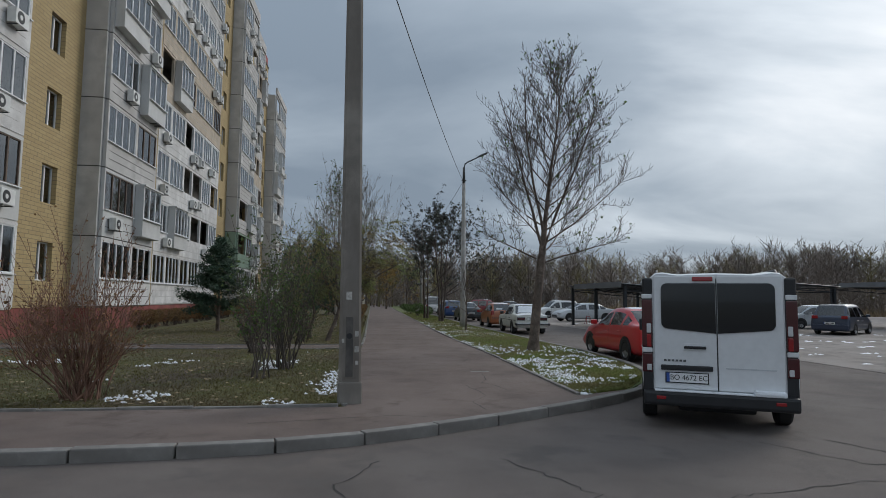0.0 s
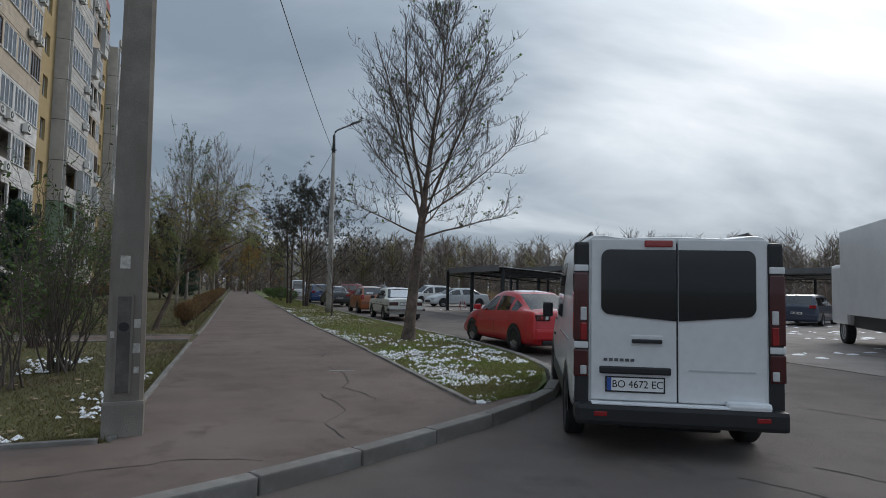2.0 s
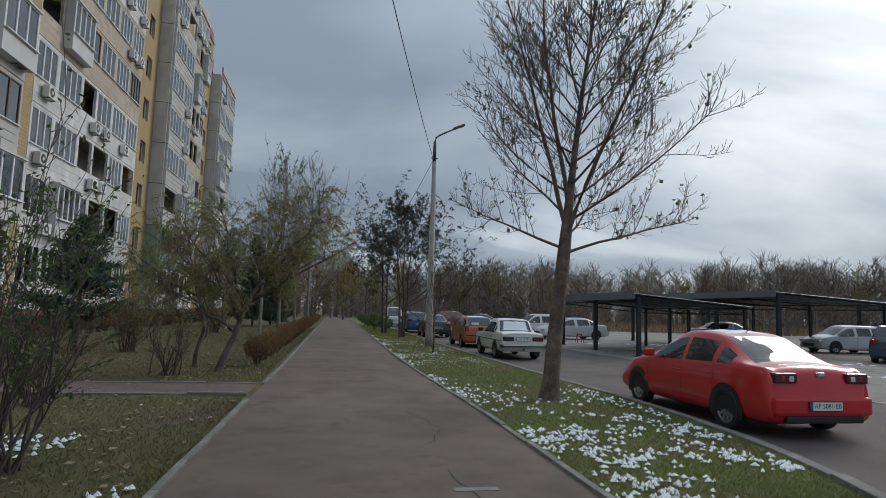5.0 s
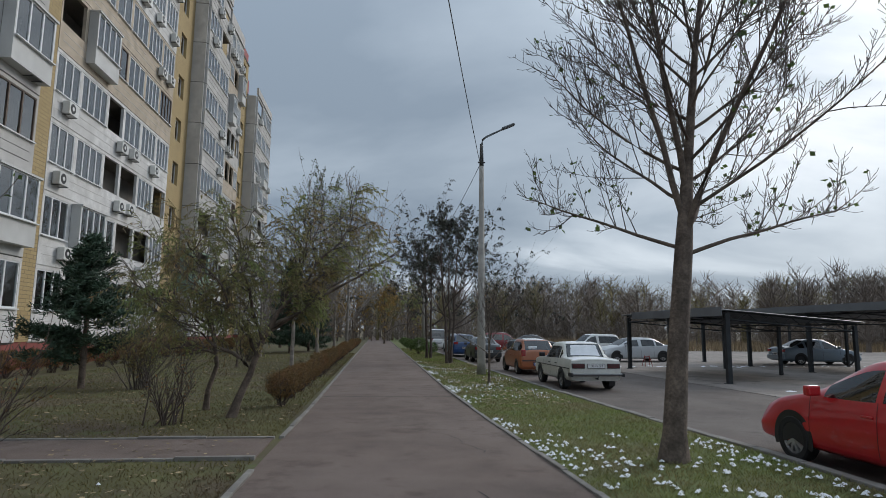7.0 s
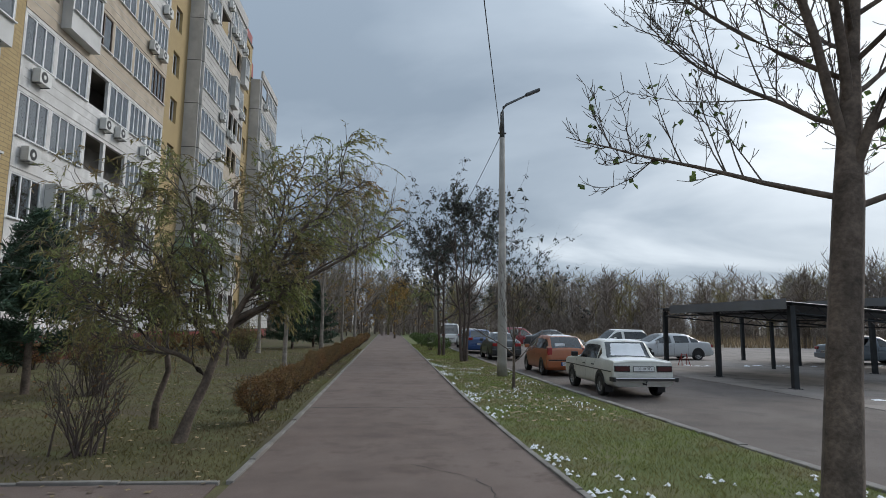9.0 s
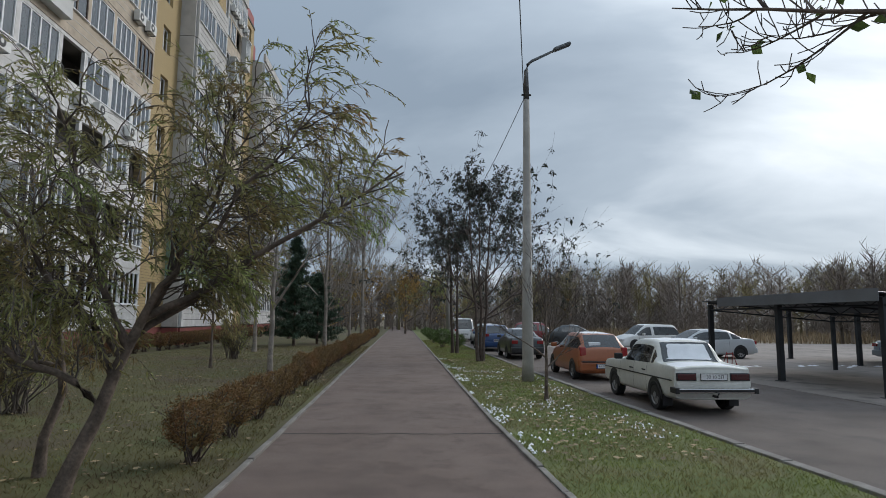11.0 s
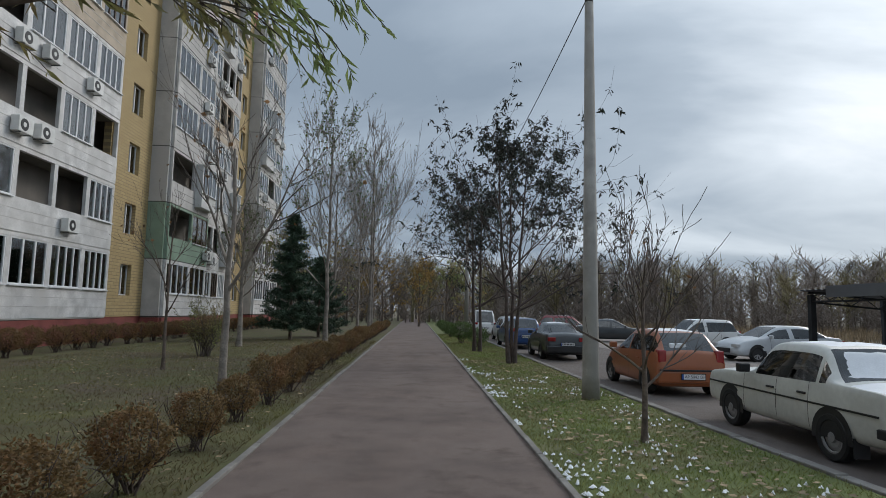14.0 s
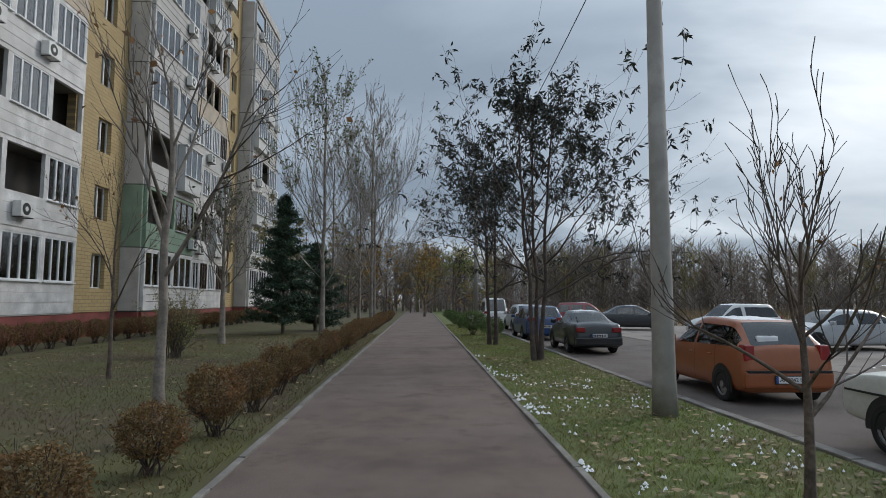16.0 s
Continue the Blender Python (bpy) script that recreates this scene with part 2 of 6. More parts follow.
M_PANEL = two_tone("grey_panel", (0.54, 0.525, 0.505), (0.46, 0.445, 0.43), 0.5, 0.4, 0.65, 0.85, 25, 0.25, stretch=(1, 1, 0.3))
M_WHITE = two_tone("white_render", (0.68, 0.67, 0.66), (0.57, 0.555, 0.54), 0.6, 0.45, 0.7, 0.85, 25, 0.25, stretch=(1, 1, 0.3))
M_BEIGE = two_tone("beige_render", (0.50, 0.42, 0.33), (0.44, 0.37, 0.29), 0.6, 0.45, 0.7, 0.85, 25, 0.25)
M_YELLOW = bricks("yellow_brick_cladding", (0.44, 0.33, 0.16), (0.39, 0.285, 0.135), (0.25, 0.19, 0.11))
M_GREEN = material("green_render", (0.24, 0.33, 0.25), 0.85, var=0.15, scale=1)
M_PLINTH = material("red_plinth", (0.26, 0.075, 0.065), 0.85, var=0.25, scale=1.2)
M_JOINT = material("panel_joint", (0.075, 0.07, 0.066), 0.9)
M_SIDING = material("pale_siding", (0.55, 0.55, 0.54), 0.6, var=0.1, scale=1)
M_PVC = material("white_window_plastic", (0.72, 0.73, 0.74), 0.4, var=0.06, scale=2)
M_BROWNFRAME = material("brown_window_frame", (0.10, 0.065, 0.045), 0.6)
M_GLASS = glass("window_glass", (0.80, 0.87, 0.91), 0.16)
M_CURTAIN = material("curtain", (0.66, 0.69, 0.71), 0.9, var=0.2, scale=1.2, by_object=0.4)
M_INTERIOR = material("loggia_interior", (0.22, 0.20, 0.18), 0.9, var=0.3, scale=0.6)
M_AC = material("white_metal_case", (0.66, 0.66, 0.64), 0.45, var=0.1, scale=4, by_object=0.12)
M_BLACK = material("black_plastic", (0.016, 0.016, 0.018), 0.5, var=0.2)
M_ROOF = material("roof_felt", (0.08, 0.075, 0.07), 0.9)
M_REDROOF = material("red_roof_sheet", (0.30, 0.045, 0.04), 0.6)

M_CARGLASS = glass("car_glass", (0.10, 0.12, 0.13), 0.07)
M_TINTGLASS = glass("dark_tinted_glass", (0.012, 0.014, 0.016), 0.03)
M_TYRE = material("tyre_rubber", (0.02, 0.02, 0.02), 0.85, var=0.3)
M_RIM = material("alloy_rim", (0.45, 0.45, 0.46), 0.35, 0.8, var=0.15)
M_STEELRIM = material("painted_steel_rim", (0.30, 0.30, 0.30), 0.5, 0.3, var=0.2)
M_TAIL = material("red_lamp_lens", (0.28, 0.012, 0.015), 0.15, var=0.15, coat=0.5)
M_TAILDARK = material("dark_red_lamp_lens", (0.06, 0.008, 0.01), 0.2, var=0.15, coat=0.5)
M_LENS = material("clear_lamp_lens", (0.55, 0.55, 0.56), 0.15, var=0.1, coat=0.5)
M_CHROME = material("chrome", (0.6, 0.6, 0.6), 0.15, 1.0, var=0.05)
M_PLATE = material("white_number_plate", (0.72, 0.72, 0.72), 0.5, var=0.05)
M_PLATEBLUE = material("blue_plate_band", (0.03, 0.09, 0.35), 0.5)
M_PAPER = material("faded_paper", (0.50, 0.48, 0.44), 0.9, var=0.3, scale=20)


def paint(name, rgb, rough=0.3, coat=0.6, var=0.06):
    return material(name, rgb, rough, 0.0, var=var, scale=1.2, fine=14, coat=coat)


# ---- mesh helpers ----
def link(name, bm, mat, parent=None, label="", smooth=False):
    me = bpy.data.meshes.new(name)
    bmesh.ops.recalc_face_normals(bm, faces=bm.faces)
    if smooth:
        for f in bm.faces:
            f.smooth = True
    bm.to_mesh(me)
    bm.free()
    me.materials.append(mat)
    ob = new(name, me)
    ob.parent = parent
    if label:
        ob["label"] = label
    return ob


part = link


def raw(name, verts, faces, mat, parent=None, smooth=False, label=""):
    me = bpy.data.meshes.new(name)
    me.from_pydata([tuple(v) for v in verts], [], [tuple(f) for f in faces])
    me.materials.append(mat)
    if smooth:
        me.polygons.foreach_set("use_smooth", [True] * len(me.polygons))
    ob = new(name, me)
    ob.parent = parent
    if label:
        ob["label"] = label
    return ob


def shared(name, me, parent, m):
    ob = new(name, me)
    ob.parent = parent
    ob.matrix_basis = m
    return ob


def thing(name, label, category, m=None, group="", kind=""):
    ob = new(name)
    ob.empty_display_size = 0.2
    if m is not None:
        ob.matrix_basis = m
    return tagged(ob, label, category, group, kind)


def box(bm, x0, y0, z0, x1, y1, z1, bevel=0.0):
    vs = [bm.verts.new((x, y, z)) for x in (x0, x1) for y in (y0, y1) for z in (z0, z1)]
    fs = [bm.faces.new([vs[i] for i in f]) for f in ((0, 1, 3, 2), (4, 6, 7, 5), (0, 4, 5, 1), (2, 3, 7, 6), (0, 2, 6, 4), (1, 5, 7, 3))]
    if bevel:
        es = list({ed for f in fs for ed in f.edges})
        bmesh.ops.bevel(bm, geom=es, offset=bevel, segments=2, profile=0.6, affect="EDGES")
    return bm


def boxes(*rows, bevel=0.0):
    bm = bmesh.new()
    for r in rows:
        box(bm, *r, bevel=bevel)
    return bm


def tube(bm, pts, radii, n=8, cap=True):
    """A round bar along points with a radius at each."""
    rings = []
    pts = [Vector(p) for p in pts]
    for i, p in enumerate(pts):
        d = (pts[min(i + 1, len(pts) - 1)] - pts[max(i - 1, 0)]).normalized()
        a = d.orthogonal().normalized() if abs(d.z) < 0.9 else d.cross(Vector((0, 1, 0))).normalized()
        b = d.cross(a)
        rings.append([bm.verts.new(p + radii[i] * (a * math.cos(2 * math.pi * k / n) + b * math.sin(2 * math.pi * k / n))) for k in range(n)])
    for r0, r1 in zip(rings, rings[1:]):
        for k in range(n):
            bm.faces.new((r0[k], r0[(k + 1) % n], r1[(k + 1) % n], r1[k]))
    if cap:
        bm.faces.new(rings[0])
        bm.faces.new(rings[-1])
    return bm


def text(name, words, size, mat, parent, m):
    cu = bpy.data.curves.new(name, "FONT")
    cu.body, cu.size, cu.align_x, cu.align_y, cu.extrude = words, size, "CENTER", "CENTER", 0.001
    tmp = bpy.data.objects.new(name, cu)
    me = bpy.data.meshes.new_from_object(tmp)
    bpy.data.objects.remove(tmp)
    me.materials.clear()
    me.materials.append(mat)
    ob = new(name, me)
    ob.parent = parent
    ob.matrix_basis = m
    return ob


# ---- ground, path, road ----
def kerb_x(y):
    """East side of the verge: the road kerb's line."""
    ys = (12.2, 13.4, 15.0, 17.0, 19.0, 22.0, 28.5, 33.0, 40.0, 80.0, 140.0)
    xs = (5.92, 6.33, 6.6, 6.7, 6.68, 6.5, 6.22, 6.08, 5.92, 5.6, 5.3)
    return float(np.interp(y, ys, xs))


KERB = [(-14.0, 6.3), (-8.0, 6.4), (-3.0, 6.62), (-1.6, 6.75), (-0.53, 6.97), (0.52, 7.44), (1.6, 8.05), (2.61, 8.7), (3.7, 9.4), (4.72, 10.27), (5.4, 11.2), (5.92, 12.2)]
KERB += [(kerb_x(y), y) for y in np.arange(13.0, 141.0, 1.0)]


def along(line, step):
    """Points every step metres along a line of points, with the way there."""
    P = np.array(line, float)
    d = np.r_[0, np.cumsum(np.hypot(*np.diff(P, axis=0).T))]
    s = np.arange(0, d[-1], step)
    X, Y = np.interp(s, d, P[:, 0]), np.interp(s, d, P[:, 1])
    return [(X[i], Y[i], X[i + 1], Y[i + 1]) for i in range(len(s) - 1)]


def sheet(name, outline, z, mat, label, category, depth=0.0):
    bm = bmesh.new()
    f = bm.faces.new([bm.verts.new((x, y, z)) for x, y in outline])
    if depth:
        r = bmesh.ops.extrude_face_region(bm, geom=[f])
        bmesh.ops.translate(bm, vec=(0, 0, -depth), verts=[v for v in r["geom"] if isinstance(v, bmesh.types.BMVert)])
    return tagged(link(name, bm, mat), label, category, kind="structure")


ROAD_Z = -0.12
sheet("ground", [(-1500, -1500), (1500, -1500), (1500, 1500), (-1500, 1500)], -0.26, M_FIELD, "dry brown field reaching to the horizon", "ground")
sheet("road", [(-60, -40), (12.3, -40), (12.3, 8.0), (12.4, 26.0), (12.1, 34), (11.0, 70), (9.6, 141), (5, 141), (-60, 141)], ROAD_Z, M_ASPHALT, "worn grey asphalt road with cracks", "road", 0.1)
sheet("parking_lot", [(12.3, -40), (70, -40), (70, 66), (11.1, 66), (12.1, 34), (12.4, 26), (12.3, 8)], ROAD_Z + 0.012, M_LOT, "pale worn concrete parking lot", "parking lot", 0.1)
lawn_line = [(-60, 8.5), (-0.3, 8.9), (-0.15, 141), (-60, 141)]
sheet("lawn", lawn_line, -0.015, M_SOIL_L, "dull autumn lawn with fallen leaves", "lawn", 0.2)
verge = [(3.42, 9.75), (4.62, 10.42), (5.28, 11.28)] + [(kerb_x(y) - 0.16, y) for y in np.arange(12.2, 141, 2.0)] + [(2.95, 140.2), (2.95, 27), (3.3, 18)]
sheet("verge", verge, -0.012, M_SOIL_R, "green grass verge beside the road", "grass verge", 0.2)
walk_line = [(x - 0.02, y + 0.12) for x, y in KERB[:10]] + [(3.42, 9.75), (3.38, 17), (3.2, 22), (3.08, 27), (3.1, 140), (-0.24, 140), (-0.24, 24), (-0.31, 18), (-0.35, 8.9), (-14, 8.5)]
sheet("pavement", walk_line, 0.0, M_PATH, "brown-grey asphalt footpath, patched and cracked", "footpath", 0.2)
sheet("side_path", [(-12.5, 18.75), (-0.42, 18.75), (-0.42, 20.15), (-12.5, 20.15)], 0.005, M_PATH, "narrow asphalt side path to the house", "footpath", 0.1)


# ---- apartment building ----
STOREY, PLINTH = 3.1, 1.05
house = thing("apartment_building", "long panel apartment house in grey, white and yellow with glazed balconies", "building", pose(0, 0, 0))
rng = random.Random(4)


def window(x, y0, y1, z0, z1, panes, frame_mat=M_PVC, curtain=True):
    """Glazing facing east, with posts between the panes and a sill."""
    t = 0.055
    w = (y1 - y0) / panes
    ys = [y0, y0 + t]
    for k in range(1, panes):
        ys += [y0 + k * w - 0.04, y0 + k * w + 0.04]
    ys += [y1 - t, y1]
    zs = [z0, z0 + t, z1 - t, z1]
    bm = bmesh.new()
    grid = [[bm.verts.new((x, y, z)) for z in zs] for y in ys]
    fs = []
    for i in range(len(ys) - 1):
        for j in range(3):
            if i % 2 == 0 or j != 1:
                fs.append(bm.faces.new((grid[i][j], grid[i + 1][j], grid[i + 1][j + 1], grid[i][j + 1])))
    ext = bmesh.ops.extrude_face_region(bm, geom=fs)
    bmesh.ops.translate(bm, vec=(-0.07, 0, 0), verts=[v for v in ext["geom"] if isinstance(v, bmesh.types.BMVert)])
    win = part("window", bm, frame_mat, house)
    for k in range(panes):
        p = part("pane", boxes((x - 0.045, y0 + k * w + 0.03, z0 + 0.04, x - 0.035, y0 + (k + 1) * w - 0.03, z1 - 0.04)), M_GLASS, win)
        p.visible_shadow = False
    part("sill", boxes((x - 0.02, y0 - 0.04, z0 - 0.05, x + 0.12, y1 + 0.04, z0 - 0.01)), M_PVC, win)
    if curtain:
        for k in range(panes):
            if rng.random() < 0.72:
                ca, cb = y0 + k * w + 0.02, y0 + (k + rng.choice((0.45, 0.7, 1.0, 1.0))) * w - 0.02
                n = max(4, int((cb - ca) / 0.08))
                V = [(x - 0.15 + 0.008 * math.sin(i * 1.6), ca + (cb - ca) * i / n, z) for i in range(n + 1) for z in (z0 + 0.05, z1 - 0.04)]
                raw("curtain", V, [(2 * i, 2 * i + 2, 2 * i + 3, 2 * i + 1) for i in range(n)], M_CURTAIN, win)
    return win


ac_master = []


def air_conditioner(x, y, z):
    if not ac_master:
        ac = thing("air_conditioner", "white wall-mounted air conditioner unit with a round fan grille", "air conditioner", pose(x, y, z), "air conditioners on the facade")
        part("case", box(bmesh.new(), 0, 0, 0, 0.30, 0.80, 0.55, bevel=0.02), M_AC, ac)
        bm = bmesh.new()
        tube(bm, [(0.302, 0.30, 0.275), (0.312, 0.30, 0.275)], [0.22, 0.21], 20)
        g = part("fan_grille", bm, M_BLACK, ac)
        bm = bmesh.new()
        tube(bm, [(0.312, 0.30, 0.275), (0.32, 0.30, 0.275)], [0.09, 0.08], 12)
        part("fan_hub", bm, M_AC, g)
        for q in (0.12, 0.68):
            part("bracket", tube(bmesh.new(), [(-0.08, q, -0.3), (-0.08, q, -0.025), (0.30, q, -0.025)], [0.022] * 3, 4), M_STEEL, ac)
        ac_master.append(ac)
        return ac
    return copy_thing(ac_master[0], pose(x, y, z))


def section(x, y0, y1, floors, bays, mats, loggia=0.12, kind="white"):
    """A run of glazed balconies: a panel under each row of glazing, piers at the ends of bays, floor slabs behind."""
    for n in range(floors):
        zf = PLINTH + n * STOREY
        mat = mats[n % len(mats)]
        bm = bmesh.new()
        box(bm, x - 0.16, y0, zf + 0.02, x, y1, zf + 1.24)
        part("spandrel_panel", bm, mat, house)
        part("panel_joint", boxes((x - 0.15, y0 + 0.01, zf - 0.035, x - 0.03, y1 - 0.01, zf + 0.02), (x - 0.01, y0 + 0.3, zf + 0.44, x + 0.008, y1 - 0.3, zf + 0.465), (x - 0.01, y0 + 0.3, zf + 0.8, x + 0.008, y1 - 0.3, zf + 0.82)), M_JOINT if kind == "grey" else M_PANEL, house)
        part("lintel", boxes((x - 0.16, y0, zf + 2.93, x, y1, zf + STOREY - 0.035)), mat, house)
        yy = y0
        for share, panes in bays:
            w = (y1 - y0) * share
            box_y0, box_y1 = yy + 0.12, yy + w - 0.12
            part("pier", boxes((x - 0.16, yy, zf + 1.24, x - 0.01, box_y0, zf + 2.93)), mat, house)
            part("pier", boxes((x - 0.16, box_y1, zf + 1.24, x - 0.01, yy + w, zf + 2.93)), mat, house)
            u = rng.random()
            if u < loggia and n:
                pass
            elif u > 0.86 and n and panes > 2:
                xb = x + 0.42
                part("balcony_box", boxes((x + 0.002, box_y0, zf + 0.35, xb, box_y1, zf + 1.24), (x + 0.002, box_y0 - 0.03, zf + 2.89, xb + 0.08, box_y1 + 0.03, zf + 2.97), (x + 0.002, box_y0, zf + 1.24, xb, box_y0 + 0.06, zf + 2.89), (x + 0.002, box_y1 - 0.06, zf + 1.24, xb, box_y1, zf + 2.89)), M_SIDING, house)
                window(xb, box_y0 + 0.06, box_y1 - 0.06, zf + 1.24, zf + 2.89, panes)
            else:
                window(x - 0.02, box_y0, box_y1, zf + 1.24, zf + 2.93, panes, M_BROWNFRAME if u < loggia + 0.05 else M_PVC)
            if n and rng.random() < 0.5:
                air_conditioner(x + 0.06, yy + w * rng.uniform(0.1, 0.7), zf + rng.choice((0.35, 0.5, 0.42)))
            yy += w
        part("floor_slab", boxes((x - 1.3, y0, zf - 0.1, x - 0.17, y1, zf + 0.05)), M_INTERIOR, house)
    part("back_wall", boxes((x - 1.5, y0, 0, x - 1.3, y1, PLINTH + floors * STOREY)), M_INTERIOR, house)
    part("plinth", boxes((x - 1.3, y0, -0.1, x - 0.05, y1, PLINTH - 0.06)), M_PLINTH, house)


def yellow_strip(x, y0, y1, floors):
    wy0, wy1 = y0 + (y1 - y0) * 0.42, y0 + (y1 - y0) * 0.42 + 1.15
    top = PLINTH + floors * STOREY
    rows = [(x - 0.35, y0, PLINTH, x, wy0, top), (x - 0.35, wy1, PLINTH, x, y1, top)]
    for n in range(floors + 1):
        z0 = PLINTH + (n - 1) * STOREY + 2.6 if n else PLINTH
        z1 = min(top, PLINTH + n * STOREY + 1.05)
        rows.append((x - 0.35, wy0, z0, x, wy1, z1))
    part("brick_wall", boxes(*rows), M_YELLOW, house)
    part("plinth", boxes((x - 0.35, y0, -0.1, x - 0.04, y1, PLINTH - 0.004)), M_PLINTH, house)
    part("back_wall", boxes((x - 1.2, y0, 0, x - 1.0, y1, top)), M_INTERIOR, house)
    for n in range(floors):
        window(x - 0.2, wy0, wy1, PLINTH + n * STOREY + 1.05, PLINTH + n * STOREY + 2.6, 2)
    bm = tube(bmesh.new(), [(x + 0.07, y0 + 0.15, 0.3), (x + 0.07, y0 + 0.15, top)], [0.055, 0.055], 8)
    part("drain_pipe", bm, M_PVC, house)


def side_wall(x0, x1, y, floors, green=()):
    """End of a projecting block, in storey-high panels with dark joints."""
    for n in range(floors):
        zf = PLINTH + n * STOREY
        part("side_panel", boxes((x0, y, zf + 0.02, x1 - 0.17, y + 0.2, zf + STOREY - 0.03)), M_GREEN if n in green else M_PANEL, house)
        part("panel_joint", boxes((x0, y + 0.03, zf - 0.03, x1 - 0.17, y + 0.18, zf + 0.02)), M_JOINT, house)
    part("plinth", boxes((x0, y + 0.02, -0.1, x1 - 0.17, y + 0.2, PLINTH - 0.06)), M_PLINTH, house)


XD, XE, XY = -11.9, -12.65, -13.0
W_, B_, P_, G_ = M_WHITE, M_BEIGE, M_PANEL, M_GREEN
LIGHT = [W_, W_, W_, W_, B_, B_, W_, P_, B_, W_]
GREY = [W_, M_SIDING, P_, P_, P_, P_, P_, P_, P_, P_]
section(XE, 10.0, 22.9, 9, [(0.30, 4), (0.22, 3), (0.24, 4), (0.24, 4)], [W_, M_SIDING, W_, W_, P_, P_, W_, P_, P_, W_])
yellow_strip(XY, 22.9, 27.6, 9)
side_wall(XY - 0.3, XD, 27.6, 9)
section(XD, 27.8, 33.9, 9, [(0.55, 4), (0.45, 3)], GREY, kind="grey")
part("brick_wall", boxes((XE - 0.3, 33.9, PLINTH, XE - 0.02, 36.2, PLINTH + 9 * STOREY)), M_YELLOW, house)
part("plinth", boxes((XE - 0.3, 33.9, -0.1, XE - 0.06, 36.2, PLINTH - 0.004)), M_PLINTH, house)
section(XE, 36.2, 50.0, 9, [(0.16, 3), (0.2, 4), (0.14, 2), (0.17, 3), (0.17, 4), (0.16, 4)], LIGHT, loggia=0.2)
yellow_strip(XY, 50.0, 54.3, 9)
side_wall(XY - 0.3, XD, 54.3, 9, green=(1,))
section(XD, 54.5, 60.6, 9, [(0.55, 4), (0.45, 3)], [W_, G_] + GREY[2:], kind="grey", loggia=0.25)
part("brick_wall", boxes((XE - 0.3, 60.6, PLINTH, XE - 0.02, 62.2, PLINTH + 9 * STOREY)), M_YELLOW, house)
section(XE, 62.2, 68.5, 9, [(0.26, 3), (0.24, 3), (0.24, 4), (0.26, 4)], [W_, W_, P_, P_, B_, P_, P_, B_, P_, P_], loggia=0.25)
yellow_strip(XY, 68.5, 72.2, 9)
side_wall(XY - 0.3, XD, 72.2, 8)
section(XD, 72.4, 80.4, 8, [(0.36, 4), (0.30, 3), (0.34, 4)], GREY, kind="grey")
T10, T9 = PLINTH + 9 * STOREY, PLINTH + 8 * STOREY
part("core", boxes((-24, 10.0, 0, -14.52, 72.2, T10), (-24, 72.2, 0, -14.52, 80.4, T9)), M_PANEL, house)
part("roof", boxes((-24.2, 9.8, T10, XE - 0.3, 72.3, T10 + 0.2), (-24.2, 72.31, T9, XE - 0.3, 80.6, T9 + 0.2)), M_ROOF, house)
for xf, ya, yb, zt, hh in ((XE, 10.0, 22.9, T10, 1.2), (XD, 27.8, 33.9, T10, 1.2), (XE, 33.9, 50.0, T10, 1.2), (XD, 54.5, 60.6, T10, 1.2), (XE, 60.6, 68.5, T10, 1.2), (XD, 72.4, 80.4, T9, 0.9)):
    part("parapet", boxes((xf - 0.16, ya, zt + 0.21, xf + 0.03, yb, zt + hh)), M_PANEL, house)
part("roof_parapet", boxes((-14.4, 68.5, T10 + 0.21, XY - 0.1, 72.3, T10 + 1.3), (-14.4, 72.31, T9 + 0.21, XY - 0.4, 74.5, T9 + 2.4)), M_REDROOF, house, "red sheet-clad roof parapet")
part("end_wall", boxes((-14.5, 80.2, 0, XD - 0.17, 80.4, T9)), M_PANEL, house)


# ---- vehicles ----
def cr(a, b, c, d, t, k=0.38):
    """Smooth step from b to c, with slopes from their neighbours."""
    m0, m1 = (c - a) * k, (d - b) * k
    t2, t3 = t * t, t * t * t
    return (2 * t3 - 3 * t2 + 1) * b + (t3 - 2 * t2 + t) * m0 + (-2 * t3 + 3 * t2) * c + (t3 - t2) * m1


class Shell:
    """A car's skin, lofted through cross-sections (y, bottom, belt, top, half widths at middle, belt, top)."""

    SU, SV = 5, 4

    def __init__(self, stations):
        rings = []
        for y, zb, zt, zr, wm, wb, wr in stations:
            h = zt - zb
            rings.append(np.array([(wm * 0.80, y, zb), (wm * 0.97, y, zb + 0.10 * h), (wm, y, zb + 0.50 * h), (wb, y, zt), (wr, y, zr - 0.035), (wr * 0.55, y, zr), (0, y, zr + 0.012)]))
        self.ys = [s[0] for s in stations]
        R = np.array(rings)
        R = self.refine(R, self.SU)
        R = self.refine(R.transpose(1, 0, 2), self.SV).transpose(1, 0, 2)
        self.g = R

    @staticmethod
    def refine(R, s):
        n = len(R)
        out = []
        for i in range(n - 1):
            a, b, c, d = R[max(i - 1, 0)], R[i], R[i + 1], R[min(i + 2, n - 1)]
            for k in range(s):
                out.append(cr(a, b, c, d, k / s))
        out.append(R[-1])
        return np.array(out)

    def at(self, y, v):
        """Surface point at y and ring number v (0 sill to 6 roof middle), on the right side."""
        Y = self.g[:, 0, 1]
        i = float(np.interp(y, Y, range(len(Y))))
        j = v * self.SV
        i0, j0 = min(int(i), len(Y) - 2), min(int(j), self.g.shape[1] - 2)
        a, b = i - i0, j - j0
        g = self.g
        return (1 - a) * ((1 - b) * g[i0, j0] + b * g[i0, j0 + 1]) + a * ((1 - b) * g[i0 + 1, j0] + b * g[i0 + 1, j0 + 1])


